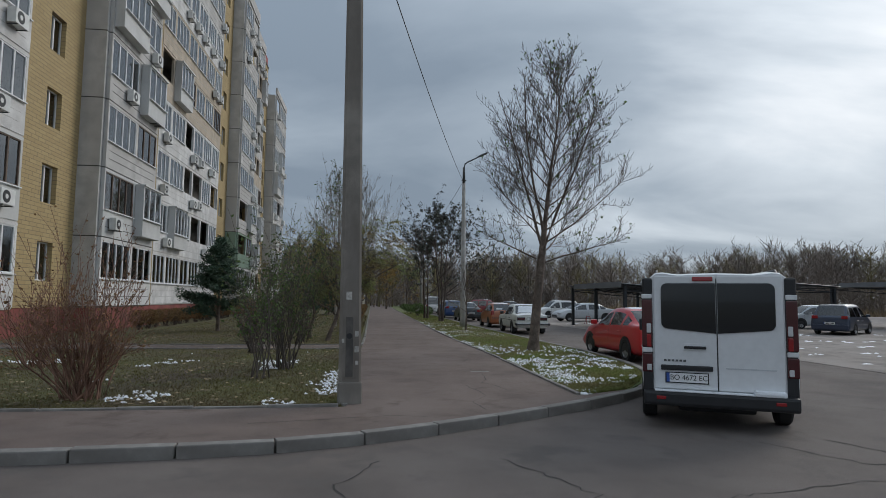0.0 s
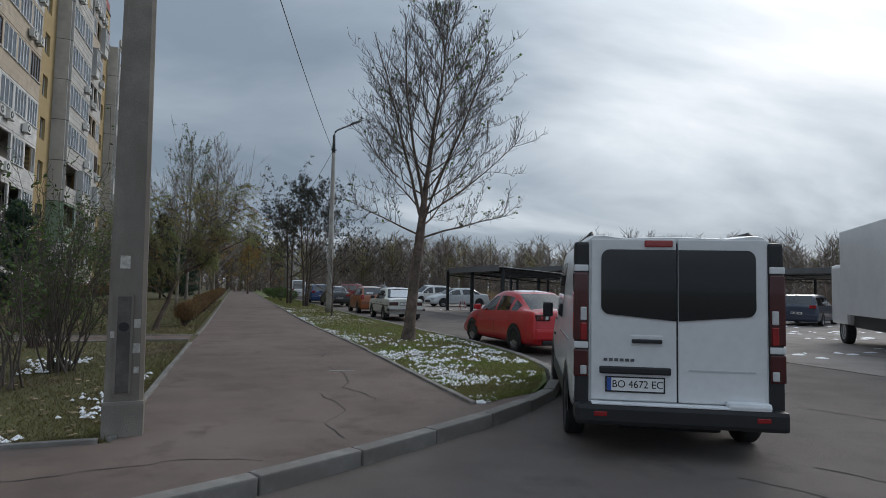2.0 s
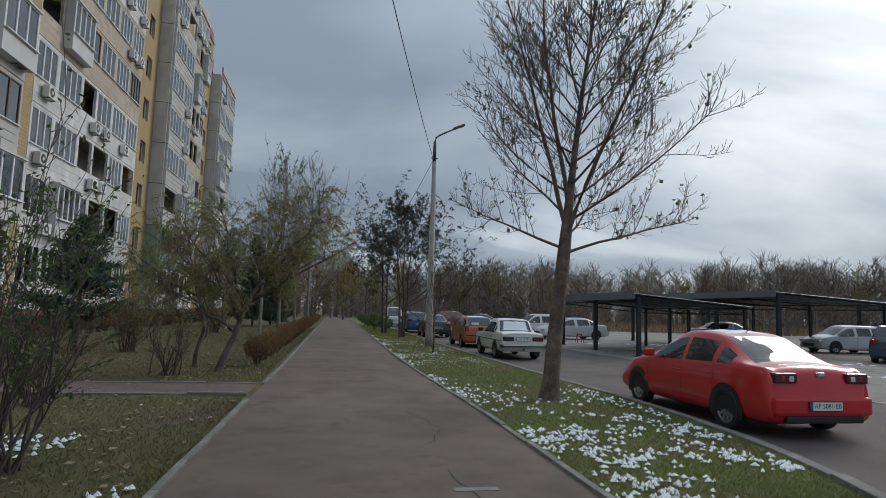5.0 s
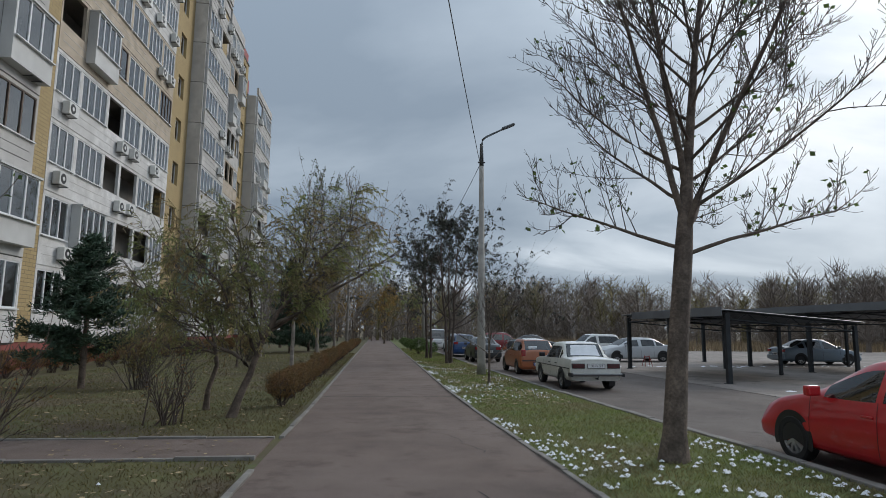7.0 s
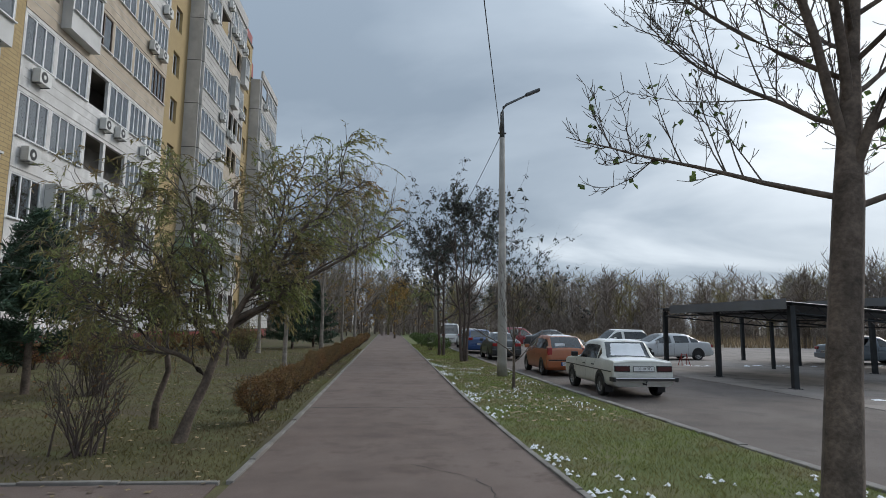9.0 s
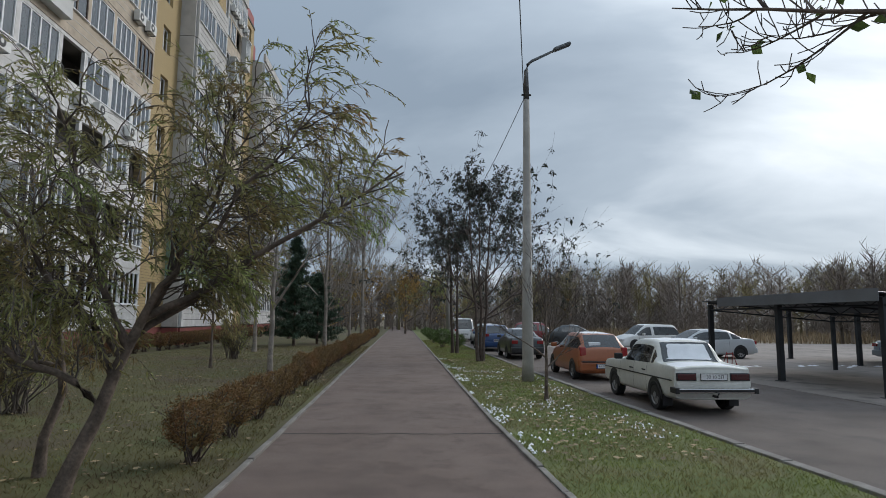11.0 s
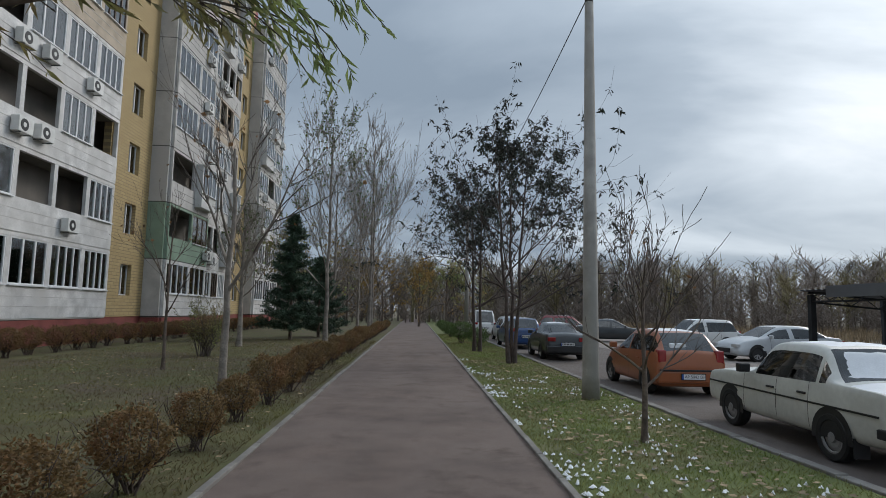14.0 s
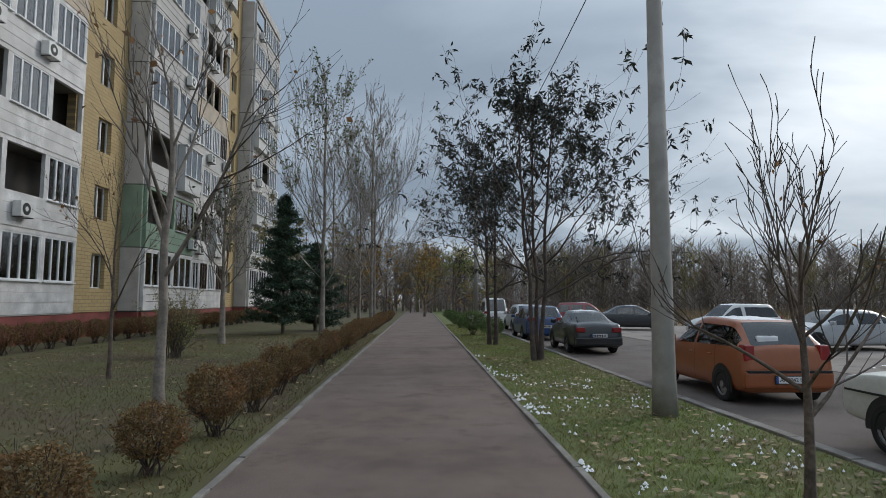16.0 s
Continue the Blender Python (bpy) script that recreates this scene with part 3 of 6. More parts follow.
def wheel_mesh(r, w, spokes, rim_mat, parent, m):
    wh = new("wheel")
    wh.parent, wh.matrix_basis = parent, m
    n = 26
    bm = bmesh.new()
    prof = [(-w / 2 + 0.02, r * 0.64), (-w / 2, r * 0.72), (-w / 2, r * 0.93), (-w / 2 + 0.03, r), (w / 2 - 0.03, r), (w / 2, r * 0.93), (w / 2, r * 0.72), (w / 2 - 0.02, r * 0.64)]
    rings = [[bm.verts.new((x, q * math.cos(6.28318 * k / n), q * math.sin(6.28318 * k / n))) for k in range(n)] for x, q in prof]
    for a, b in zip(rings, rings[1:]):
        for k in range(n):
            bm.faces.new((a[k], a[(k + 1) % n], b[(k + 1) % n], b[k]))
    part("tyre", bm, M_TYRE, wh, smooth=False)
    bm = bmesh.new()
    tube(bm, [(0.0, 0, 0), (w / 2 - 0.05, 0, 0)], [r * 0.645, r * 0.645], n)
    part("rim_well", bm, M_BLACK, wh)
    bm = bmesh.new()
    prof = [(w / 2 - 0.035, r * 0.64), (w / 2 - 0.012, r * 0.66), (w / 2 - 0.012, r * 0.60), (w / 2 - 0.035, r * 0.57)]
    rings = [[bm.verts.new((x, q * math.cos(6.28318 * k / n), q * math.sin(6.28318 * k / n))) for k in range(n)] for x, q in prof]
    for a, b in zip(rings, rings[1:]):
        for k in range(n):
            bm.faces.new((a[k], a[(k + 1) % n], b[(k + 1) % n], b[k]))
    if spokes:
        for s in range(spokes):
            a = 6.28318 * s / spokes
            d, q = Vector((0, math.cos(a), math.sin(a))), Vector((0, -math.sin(a), math.cos(a)))
            vs = []
            for x in (w / 2 - 0.05, w / 2 - 0.018):
                for rr, hw in ((r * 0.1, r * 0.07), (r * 0.6, r * 0.085)):
                    for sg in (-1, 1):
                        vs.append(bm.verts.new(Vector((x, 0, 0)) + d * rr + q * hw * sg))
            for f in ((4, 5, 7, 6), (0, 4, 6, 2), (1, 3, 7, 5)):
                bm.faces.new([vs[i] for i in f])
        tube(bm, [(w / 2 - 0.05, 0, 0), (w / 2 - 0.012, 0, 0)], [r * 0.17, r * 0.13], 12)
    else:
        tube(bm, [(w / 2 - 0.05, 0, 0), (w / 2 - 0.03, 0, 0)], [r * 0.58, r * 0.42], n)
        tube(bm, [(w / 2 - 0.03, 0, 0), (w / 2 - 0.005, 0, 0)], [r * 0.25, r * 0.2], 14)
    part("rim", bm, rim_mat, wh)
    return wh


def car(name, label, m, stations, glass_front, glass_rear, side, wheels, paint_mat, r=0.31, spokes=7, rim=M_RIM, category="car", group="parked cars", pillars=(), seams=(), handles=(), glass_mat=M_CARGLASS, plain=False):
    """Body, glazing and wheels; glass_front and glass_rear are station numbers, side = (first, last) for side glass."""
    ob = thing(name, label, category, m, group)
    sh = Shell(stations)
    g, SU, SV = sh.g, sh.SU, sh.SV
    nu, nv = g.shape[:2]
    verts, idx = [], {}

    def vid(i, j, s):
        if j == nv - 1:
            s = 1
        key = (i, j, s)
        if key not in idx:
            idx[key] = len(verts)
            x, y, z = g[i, j]
            verts.append((x * s, y, z))
        return idx[key]

    body, panes = [], {}
    py = [float(p) for p in pillars]
    for i in range(nu - 1):
        yc = (g[i, 0, 1] + g[i + 1, 0, 1]) / 2
        st = i // SU
        for j in range(nv - 1):
            v = j // SV
            for s in (1, -1):
                f = (vid(i, j, s), vid(i + 1, j, s), vid(i + 1, j + 1, s), vid(i, j + 1, s))
                key = None
                if v >= 4 and j > 4 * SV and st in glass_front:
                    key = "windscreen"
                elif v >= 4 and j > 4 * SV and st in glass_rear:
                    key = "rear_window"
                elif v == 3 and side[0] <= st < side[1] and j < 4 * SV - 1 + (0 if SV > 2 else 1):
                    hgt = g[i, 4 * SV, 2] - g[i, 3 * SV, 2], g[i + 1, 4 * SV, 2] - g[i + 1, 3 * SV, 2]
                    if min(hgt) > 0.10 and all(abs(yc - p) > 0.05 for p in py):
                        key = ("side_window", s, sum(yc > p for p in py))
                (panes.setdefault(key, []) if key else body).append(f)
    body.append([vid(0, j, 1) for j in range(nv)] + [vid(0, j, -1) for j in range(nv - 2, -1, -1)])
    body.append([vid(nu - 1, j, 1) for j in range(nv)] + [vid(nu - 1, j, -1) for j in range(nv - 2, -1, -1)])
    for i in range(nu - 1):
        body.append((vid(i, 0, 1), vid(i, 0, -1), vid(i + 1, 0, -1), vid(i + 1, 0, 1)))

    def sub(nm, faces, mat):
        used = sorted({k for f in faces for k in f})
        back = {k: n for n, k in enumerate(used)}
        bm = bmesh.new()
        vs = [bm.verts.new(verts[k]) for k in used]
        for f in faces:
            q = [vs[back[k]] for k in f]
            if len(set(q)) >= 3:
                try:
                    bm.faces.new(q)
                except ValueError:
                    pass
        return part(nm, bm, mat, ob, smooth=True)

    sub("body", body, paint_mat)
    for key, faces in panes.items():
        sub(key if isinstance(key, str) else key[0], faces, glass_mat)
    # seat row behind the glass
    part("seats", boxes((-0.6, -0.55, 0.45, 0.6, -0.35, 1.02), (-0.58, 0.25, 0.45, -0.12, 0.42, 1.05), (0.12, 0.25, 0.45, 0.58, 0.42, 1.05)), M_BLACK, ob)
    for x, y in wheels:
        s = 1 if x > 0 else -1
        edge = float(sh.at(y, 2)[0])
        wheel_mesh(r, 0.20, spokes, rim, ob, pose(s * (edge - 0.085), y, r, 0, 0, 0 if s > 0 else 180))
        bm = bmesh.new()
        k = 22
        ring = []
        for q in range(k + 1):
            a = -0.42 + (math.pi + 0.84) * q / k
            ring.append([(rr * math.cos(a), rr * math.sin(a)) for rr in (0.0, r + 0.075)])
        vs = [[bm.verts.new((s * (edge + 0.004 + 0.0 * c), y + c, max(r + d, stations[5][1] - 0.01))) for c, d in two[1:]] for two in ring]
        mid = bm.verts.new((s * (edge + 0.004), y, r))
        for q in range(k):
            bm.faces.new((mid, vs[q][0], vs[q + 1][0]))
        part("wheel_arch", bm, M_BLACK, ob)
    for y in seams:
        for s in (1, -1):
            bm = bmesh.new()
            prev = None
            for v in np.linspace(0.9, 3.0, 9):
                p = sh.at(y, v)
                q = [bm.verts.new((s * (p[0] + 0.003), y + dy, p[2])) for dy in (-0.005, 0.005)]
                if prev:
                    bm.faces.new((prev[0], prev[1], q[1], q[0]))
                prev = q
            part("door_seam", bm, M_BLACK, ob)
    for y in handles:
        for s in (1, -1):
            p = sh.at(y, 2.55)
            bm = bmesh.new()
            box(bm, s * p[0] - 0.02, y - 0.09, p[2] - 0.015, s * p[0] + 0.02 + s * 0.01, y + 0.09, p[2] + 0.015, bevel=0.008)
            part("door_handle", bm, M_BLACK if plain else paint_mat, ob)
    return ob, sh


def mirror(ob, sh, y, mat, z=None):
    for s in (1, -1):
        p = sh.at(y, 3.0)
        bm = bmesh.new()
        box(bm, s * (p[0] + 0.03), y - 0.06, p[2] + 0.01, s * (p[0] + 0.22), y + 0.05, p[2] + 0.15, bevel=0.03)
        part("mirror", bm, mat, ob)


def plate(ob, x, y, z, words="", blue=True, turn=0, bars=True):
    p = part("number_plate", box(bmesh.new(), x - 0.26, y - 0.012, z - 0.056, x + 0.26, y, z + 0.056), M_PLATE, ob)
    part("plate_frame", boxes((x - 0.275, y - 0.009, z - 0.07, x + 0.275, y - 0.001, z - 0.056), (x - 0.275, y - 0.009, z + 0.056, x + 0.275, y - 0.001, z + 0.068), (x - 0.275, y - 0.009, z - 0.056, x - 0.26, y - 0.001, z + 0.056), (x + 0.26, y - 0.009, z - 0.056, x + 0.275, y - 0.001, z + 0.056)), M_BLACK, p)
    if blue:
        part("plate_band", boxes((x - 0.26, y - 0.015, z - 0.056, x - 0.22, y - 0.011, z + 0.056)), M_PLATEBLUE, p)
    if words:
        text("plate_letters", words, 0.092, M_BLACK, p, pose(x + 0.022, y - 0.0135, z, 90, 0, 0))
    elif bars:
        part("plate_letters", boxes(*[(x - 0.2 + 0.055 * k, y - 0.0145, z - 0.035, x - 0.165 + 0.055 * k, y - 0.0115, z + 0.035) for k in range(8)]), M_BLACK, p)


def lamp_pair(name, ob, sh, y0, y1, v0, v1, mat, out=0.006):
    """Lamp lenses that follow the skin at the corners of a car."""
    for s in (1, -1):
        bm = bmesh.new()
        rows = []
        for y in np.linspace(y0, y1, 7):
            row = []
            for v in np.linspace(v0, v1, 7):
                p = sh.at(y, v)
                d = Vector((p[0], (p[1]) * 0.12, 0)).normalized() * out
                row.append(bm.verts.new((s * (p[0] + d.x), p[1] + d.y, p[2] + 0.002)))
            rows.append(row)
        for a, b in zip(rows, rows[1:]):
            for k in range(6):
                bm.faces.new((a[k], a[k + 1], b[k + 1], b[k]))
        part(name, bm, mat, ob, smooth=True)


def rear_block(name, ob, x0, x1, y0, y1, z0, z1, mat, bevel=0.015, both=True):
    for s in ((1, -1) if both else (1,)):
        bm = bmesh.new()
        a, b = sorted((s * x0, s * x1))
        box(bm, a, y0, z0, b, y1, z1, bevel=bevel)
        part(name, bm, mat, ob)


def sedan(L, W, H, boot=0.62, bonnet=1.15, tail=0.0, belt=0.93):
    """Stations of a three-box car."""
    h, w = L / 2, W / 2
    return [(-h, .36, .58, .62, w * .80, w * .74, w * .55), (-h + .07, .26, belt - .12, belt - .05, w * .94, w * .86, w * .68), (-h + .22, .22, belt + .01, belt + .06, w * .975, w * .90, w * .72),
            (-h + boot, .20, belt + .03, belt + .09, w, w * .93, w * .74), (-h + boot + .72, .20, belt + .02, H - .07, w, w * .94, w * .66), (-h + boot + 1.35, .20, belt, H, w, w * .945, w * .68),
            (h - bonnet - .85, .20, belt - .02, H - .06, w, w * .945, w * .67), (h - bonnet, .20, belt - .04, belt + .04, w, w * .93, w * .76), (h - .5, .21, belt - .16, belt - .09, w * .98, w * .87, w * .7), (h - .14, .24, belt - .30, belt - .24, w * .93, w * .78, w * .6), (h, .32, .5, .55, w * .76, w * .66, w * .5)]


def hatch(L, W, H, bonnet=1.0, belt=0.95, rake=0.35):
    h, w = L / 2, W / 2
    return [(-h, .36, .62, .66, w * .84, w * .8, w * .62), (-h + .05, .26, belt - .1, belt - .04, w * .95, w * .88, w * .72), (-h + .12, .22, belt, belt + .06, w * .98, w * .92, w * .76),
            (-h + .12 + rake, .20, belt + .02, H - .06, w, w * .94, w * .70), (-h + 1.1, .20, belt + .01, H - .01, w, w * .95, w * .70), (-h + 1.7, .20, belt, H, w, w * .95, w * .70),
            (h - bonnet - .75, .20, belt - .02, H - .06, w, w * .95, w * .68), (h - bonnet, .20, belt - .04, belt + .04, w, w * .93, w * .78), (h - .45, .21, belt - .14, belt - .08, w * .98, w * .87, w * .7), (h - .12, .24, belt - .30, belt - .24, w * .93, w * .78, w * .6), (h, .32, .5, .55, w * .76, w * .66, w * .5)]


def snow_cap(ob, sh, y0, y1, half, v0=4.3):
    """A thin uneven cover of snow on a roof, a bonnet or a boot lid."""
    ys, ts = np.linspace(y0, y1, 14), np.linspace(-1, 1, 13)
    verts, faces = [], []
    for a, y in enumerate(ys):
        for b, t in enumerate(ts):
            p = sh.at(y, 6 - (6 - v0) * abs(t))
            edge = min(1, 4 * min(a, 13 - a) / 13, 4 * min(b, 12 - b) / 12)
            hgt = -0.004 + edge * (0.016 + 0.018 * noise.noise((y * 4, t * 3, 1.7)))
            verts.append((math.copysign(p[0], t), y, p[2] + hgt))
    for a in range(13):
        for b in range(12):
            faces.append((a * 13 + b, a * 13 + b + 1, a * 13 + b + 14, a * 13 + b + 13))
    raw("snow_cover", verts, faces, M_SNOW, ob, True, "thin white snow")


P_RED, P_WHITE, P_ORANGE = paint("red_car_paint", (0.50, 0.012, 0.018)), paint("white_van_paint", (0.66, 0.67, 0.68), 0.4, 0.4), paint("orange_car_paint", (0.32, 0.098, 0.035), 0.35, 0.4)
P_LADA, P_SILVER, P_NAVY = paint("cream_white_car_paint", (0.60, 0.60, 0.56), 0.45, 0.2, 0.1), paint("silver_car_paint", (0.46, 0.48, 0.50), 0.3), paint("navy_car_paint", (0.018, 0.03, 0.06))
P_DARK, P_BLUE, P_GREYBLUE, P_DKRED = paint("black_car_paint", (0.018, 0.02, 0.022)), paint("blue_car_paint", (0.02, 0.06, 0.18)), paint("grey_blue_car_paint", (0.16, 0.21, 0.26)), paint("dark_red_car_paint", (0.22, 0.02, 0.025))
P_WARMWHITE = paint("white_car_paint", (0.62, 0.62, 0.61))

# red sedan
st = sedan(4.49, 1.755, 1.47, belt=0.97)
red, sh = car("red_sedan", "glossy red sedan with alloy wheels and snow on its roof", pose(7.87, 17.35, ROAD_Z, 0, 0, 0.5), st, (6,), (3,), (3, 7), [(s * 0.80, y) for s in (1, -1) for y in (-1.30, 1.34)], P_RED, 0.315, 10, M_RIM, pillars=(-0.95, -0.12), seams=(-0.98, -0.12, 1.0), handles=(-0.82, 0.02))
mirror(red, sh, 0.82, P_RED)
rear_block("tail_light", red, 0.40, 0.76, -2.235, -2.05, 0.80, 0.95, M_TAILDARK, 0.03)
rear_block("tail_light_ring", red, 0.46, 0.54, -2.245, -2.2, 0.83, 0.91, M_LENS, 0.02)
rear_block("tail_light_ring", red, 0.60, 0.67, -2.243, -2.2, 0.83, 0.91, M_TAIL, 0.02)
part("badge", boxes((-0.07, -2.222, 0.89, 0.07, -2.15, 0.96), bevel=0.02), M_CHROME, red)
part("bumper", box(bmesh.new(), -0.79, -2.27, 0.36, 0.79, -1.95, 0.62, bevel=0.05), P_RED, red)
part("bumper_insert", box(bmesh.new(), -0.62, -2.278, 0.26, 0.62, -2.1, 0.36, bevel=0.02), M_BLACK, red)
plate(red, 0, -2.28, 0.50, "AP 5081 EB")
snow_cap(red, sh, -0.75, 0.45, 0.5, 4.6)
snow_cap(red, sh, -2.0, -1.85, 0.5, 4.8)
part("aerial", tube(bmesh.new(), [(0, -0.6, 1.42), (0, -0.8, 1.56)], [0.008, 0.004], 6), M_BLACK, red)

# old cream saloon
h, w = 2.06, 0.805
st = [(-h, .50, .66, .70, w * .92, w * .90, w * .80), (-h + .03, .34, .84, .88, w * .96, w * .92, w * .84), (-h + .10, .30, .92, .955, w * .98, w * .94, w * .86),
      (-h + .88, .26, .95, 1.0, w, w * .95, w * .82), (-h + 1.22, .26, .94, 1.38, w, w * .95, w * .74), (-h + 1.8, .26, .93, 1.43, w, w * .95, w * .75),
      (h - 1.75, .26, .92, 1.38, w, w * .95, w * .74), (h - 1.32, .26, .91, .97, w, w * .95, w * .84), (h - .5, .28, .86, .92, w * .98, w * .94, w * .84), (h - .06, .32, .80, .86, w * .96, w * .92, w * .82), (h, .44, .66, .70, w * .92, w * .90, w * .8)]
lada, sh = car("old_saloon", "old boxy cream-white saloon with snow on boot and rear glass", pose(7.68, 30.3, ROAD_Z, 0, 0, 0), st, (6,), (3,), (3, 7), [(s * 0.73, y) for s in (1, -1) for y in (-1.16, 1.26)], P_LADA, 0.30, 0, M_STEELRIM, pillars=(-0.86, -0.02, 0.78), seams=(-0.72, 0.0, 0.86), handles=(-0.58, 0.14), plain=True)
mirror(lada, sh, 0.70, M_BLACK)
rear_block("tail_light", lada, 0.36, 0.73, -2.085, -2.0, 0.69, 0.81, M_TAILDARK, 0.012)
rear_block("tail_light_trim", lada, 0.345, 0.745, -2.078, -2.0, 0.675, 0.825, M_BLACK, 0.01)
part("bumper", box(bmesh.new(), -0.80, -2.20, 0.45, 0.80, -2.10, 0.54, bevel=0.02), M_CHROME, lada)
part("bumper_strip", boxes((-0.81, -2.212, 0.475, 0.81, -2.195, 0.515)), M_BLACK, lada)
rear_block("bumper_overrider", lada, 0.76, 0.84, -2.22, -1.95, 0.44, 0.55, M_BLACK, 0.015)
rear_block("mud_flap", lada, 0.60, 0.80, -1.54, -1.52, 0.12, 0.36, M_BLACK, 0.004)
part("tow_bar", tube(bmesh.new(), [(0, -1.9, 0.38), (0, -2.2, 0.38), (0, -2.25, 0.46)], [0.025, 0.025, 0.025], 8), M_BLACK, lada)
plate(lada, 0, -2.085, 0.75, "30 10 ЗП", False)
for s in (1, -1):
    bm = bmesh.new()
    box(bm, s * 0.803 - 0.006, -1.95, 0.66, s * 0.803 + 0.006, 1.95, 0.685)
    part("side_moulding", bm, M_BLACK, lada)
snow_cap(lada, sh, -2.0, -1.22, 0.5, 4.0)
snow_cap(lada, sh, -1.16, -0.86, 0.5, 4.4)
snow_cap(lada, sh, -0.78, 0.25, 0.5, 4.2)

# orange hatchback
st = hatch(3.75, 1.62, 1.44, 0.95, 0.95, 0.42)
orange, sh = car("orange_hatchback", "small orange-brown hatchback with snow on its rear glass", pose(7.72, 36.6, ROAD_Z, 0, 0, 0), st, (6,), (2,), (2, 7), [(s * 0.73, y) for s in (1, -1) for y in (-1.20, 1.24)], P_ORANGE, 0.29, 0, M_STEELRIM, pillars=(-1.0, -0.15), seams=(-0.95, -0.15, 0.85), handles=(-0.75, 0.0))
mirror(orange, sh, 0.75, P_ORANGE)
rear_block("tail_light", orange, 0.56, 0.74, -1.85, -1.66, 0.74, 1.02, M_TAIL, 0.03)
part("bumper", box(bmesh.new(), -0.76, -1.90, 0.30, 0.76, -1.6, 0.58, bevel=0.05), P_ORANGE, orange)
part("bumper_step", box(bmesh.new(), -0.72, -1.915, 0.56, 0.72, -1.8, 0.60, bevel=0.01), M_BLACK, orange)
plate(orange, 0.0, -1.918, 0.45, "AP 5042 EB")
snow_cap(orange, sh, -1.3, 0.2, 0.5)
part("snow_patch", boxes((-0.42, -1.70, 1.02, -0.05, -1.62, 1.16), bevel=0.03), M_SNOW, orange, "clump of snow on the rear glass")

# far cars
def plain_car(name, label, x, y, turn, kind, mat, rear=True, snow=True, dims=None):
    if kind == "sedan":
        L, W, H = dims or (4.6, 1.8, 1.46)
        st = sedan(L, W, H, belt=0.95)
        gl = (3,), (3, 7)
    else:
        L, W, H = dims or (4.2, 1.75, 1.5)
        st = hatch(L, W, H, belt=0.95)
        gl = (2,), (2, 7)
    ob, sh = car(name, label, pose(x, y, ROAD_Z, 0, 0, turn), st, (6,), gl[0], gl[1], [(s * (W / 2 - 0.09), q) for s in (1, -1) for q in (-L / 2 + 0.95, L / 2 - 0.9)], mat, 0.31, 7, M_RIM, pillars=(-L * 0.22, -0.05), seams=(-0.9, -0.05, 0.95), handles=(-0.75, 0.1))
    mirror(ob, sh, L / 2 - 1.45, mat)
    z = 0.72 if kind == "sedan" else 0.85
    rear_block("tail_light", ob, W / 2 - 0.38, W / 2 - 0.09, -L / 2 - 0.02, -L / 2 + 0.16, z, z + 0.16, M_TAIL, 0.02)
    rear_block("headlight", ob, W / 2 - 0.42, W / 2 - 0.10, L / 2 - 0.22, L / 2 - 0.02, 0.58, 0.70, M_LENS, 0.02)
    part("bumper", box(bmesh.new(), -W / 2 + 0.06, -L / 2 - 0.04, 0.3, W / 2 - 0.06, -L / 2 + 0.2, 0.56, bevel=0.04), mat, ob)
    part("grille", box(bmesh.new(), -0.45, L / 2 - 0.1, 0.34, 0.45, L / 2 + 0.03, 0.52, bevel=0.02), M_BLACK, ob)
    plate(ob, 0, -L / 2 - 0.045, 0.62)
    if snow:
        snow_cap(ob, sh, -0.5, 0.4, 0.5)
    return ob


plain_car("dark_hatchback", "dark grey liftback parked at the kerb", 7.35, 46.2, 0, "sedan", P_DARK, dims=(4.1, 1.65, 1.4))
plain_car("blue_car", "dark blue car parked at the kerb", 7.0, 53.0, 1, "hatch", P_BLUE)
plain_car("silver_hatchback", "silver hatchback with snow on its roof", 7.6, 60.0, 1, "hatch", P_SILVER)
plain_car("white_van_car", "small white high-roofed car", 6.6, 67.0, 1, "hatch", P_WARMWHITE, dims=(4.3, 1.8, 1.85))
plain_car("silver_sedan", "silver sedan standing across the parking lot", 16.7, 46.2, 96, "sedan", P_SILVER, dims=(4.88, 1.84, 1.45), snow=False)
plain_car("white_estate", "white estate car with snow on its bonnet", 17.0, 54.0, 100, "hatch", P_WARMWHITE, dims=(4.3, 1.75, 1.6))
plain_car("black_sedan", "black sedan standing across the parking lot", 14.3, 60.5, -100, "sedan", P_DARK)
plain_car("red_hatchback", "dark red hatchback in the parking lot", 12.6, 65.0, -100, "hatch", P_DKRED, dims=(4.2, 1.75, 1.6))
plain_car("grey_blue_sedan", "grey-blue sedan under the carport", 26.6, 43.5, -95, "sedan", P_GREYBLUE)
plain_car("silver_compact", "silver compact car under the carport", 28.5, 36.2, 85, "hatch", P_SILVER)
plain_car("navy_estate", "dark navy estate car with snow on its roof", 27.8, 25.4, -62, "hatch", P_NAVY, dims=(4.75, 1.83, 1.5))
plain_car("dark_suv", "dark blue car under the carport", 25.5, 30.0, -55, "hatch", P_NAVY, dims=(4.5, 1.83, 1.6))

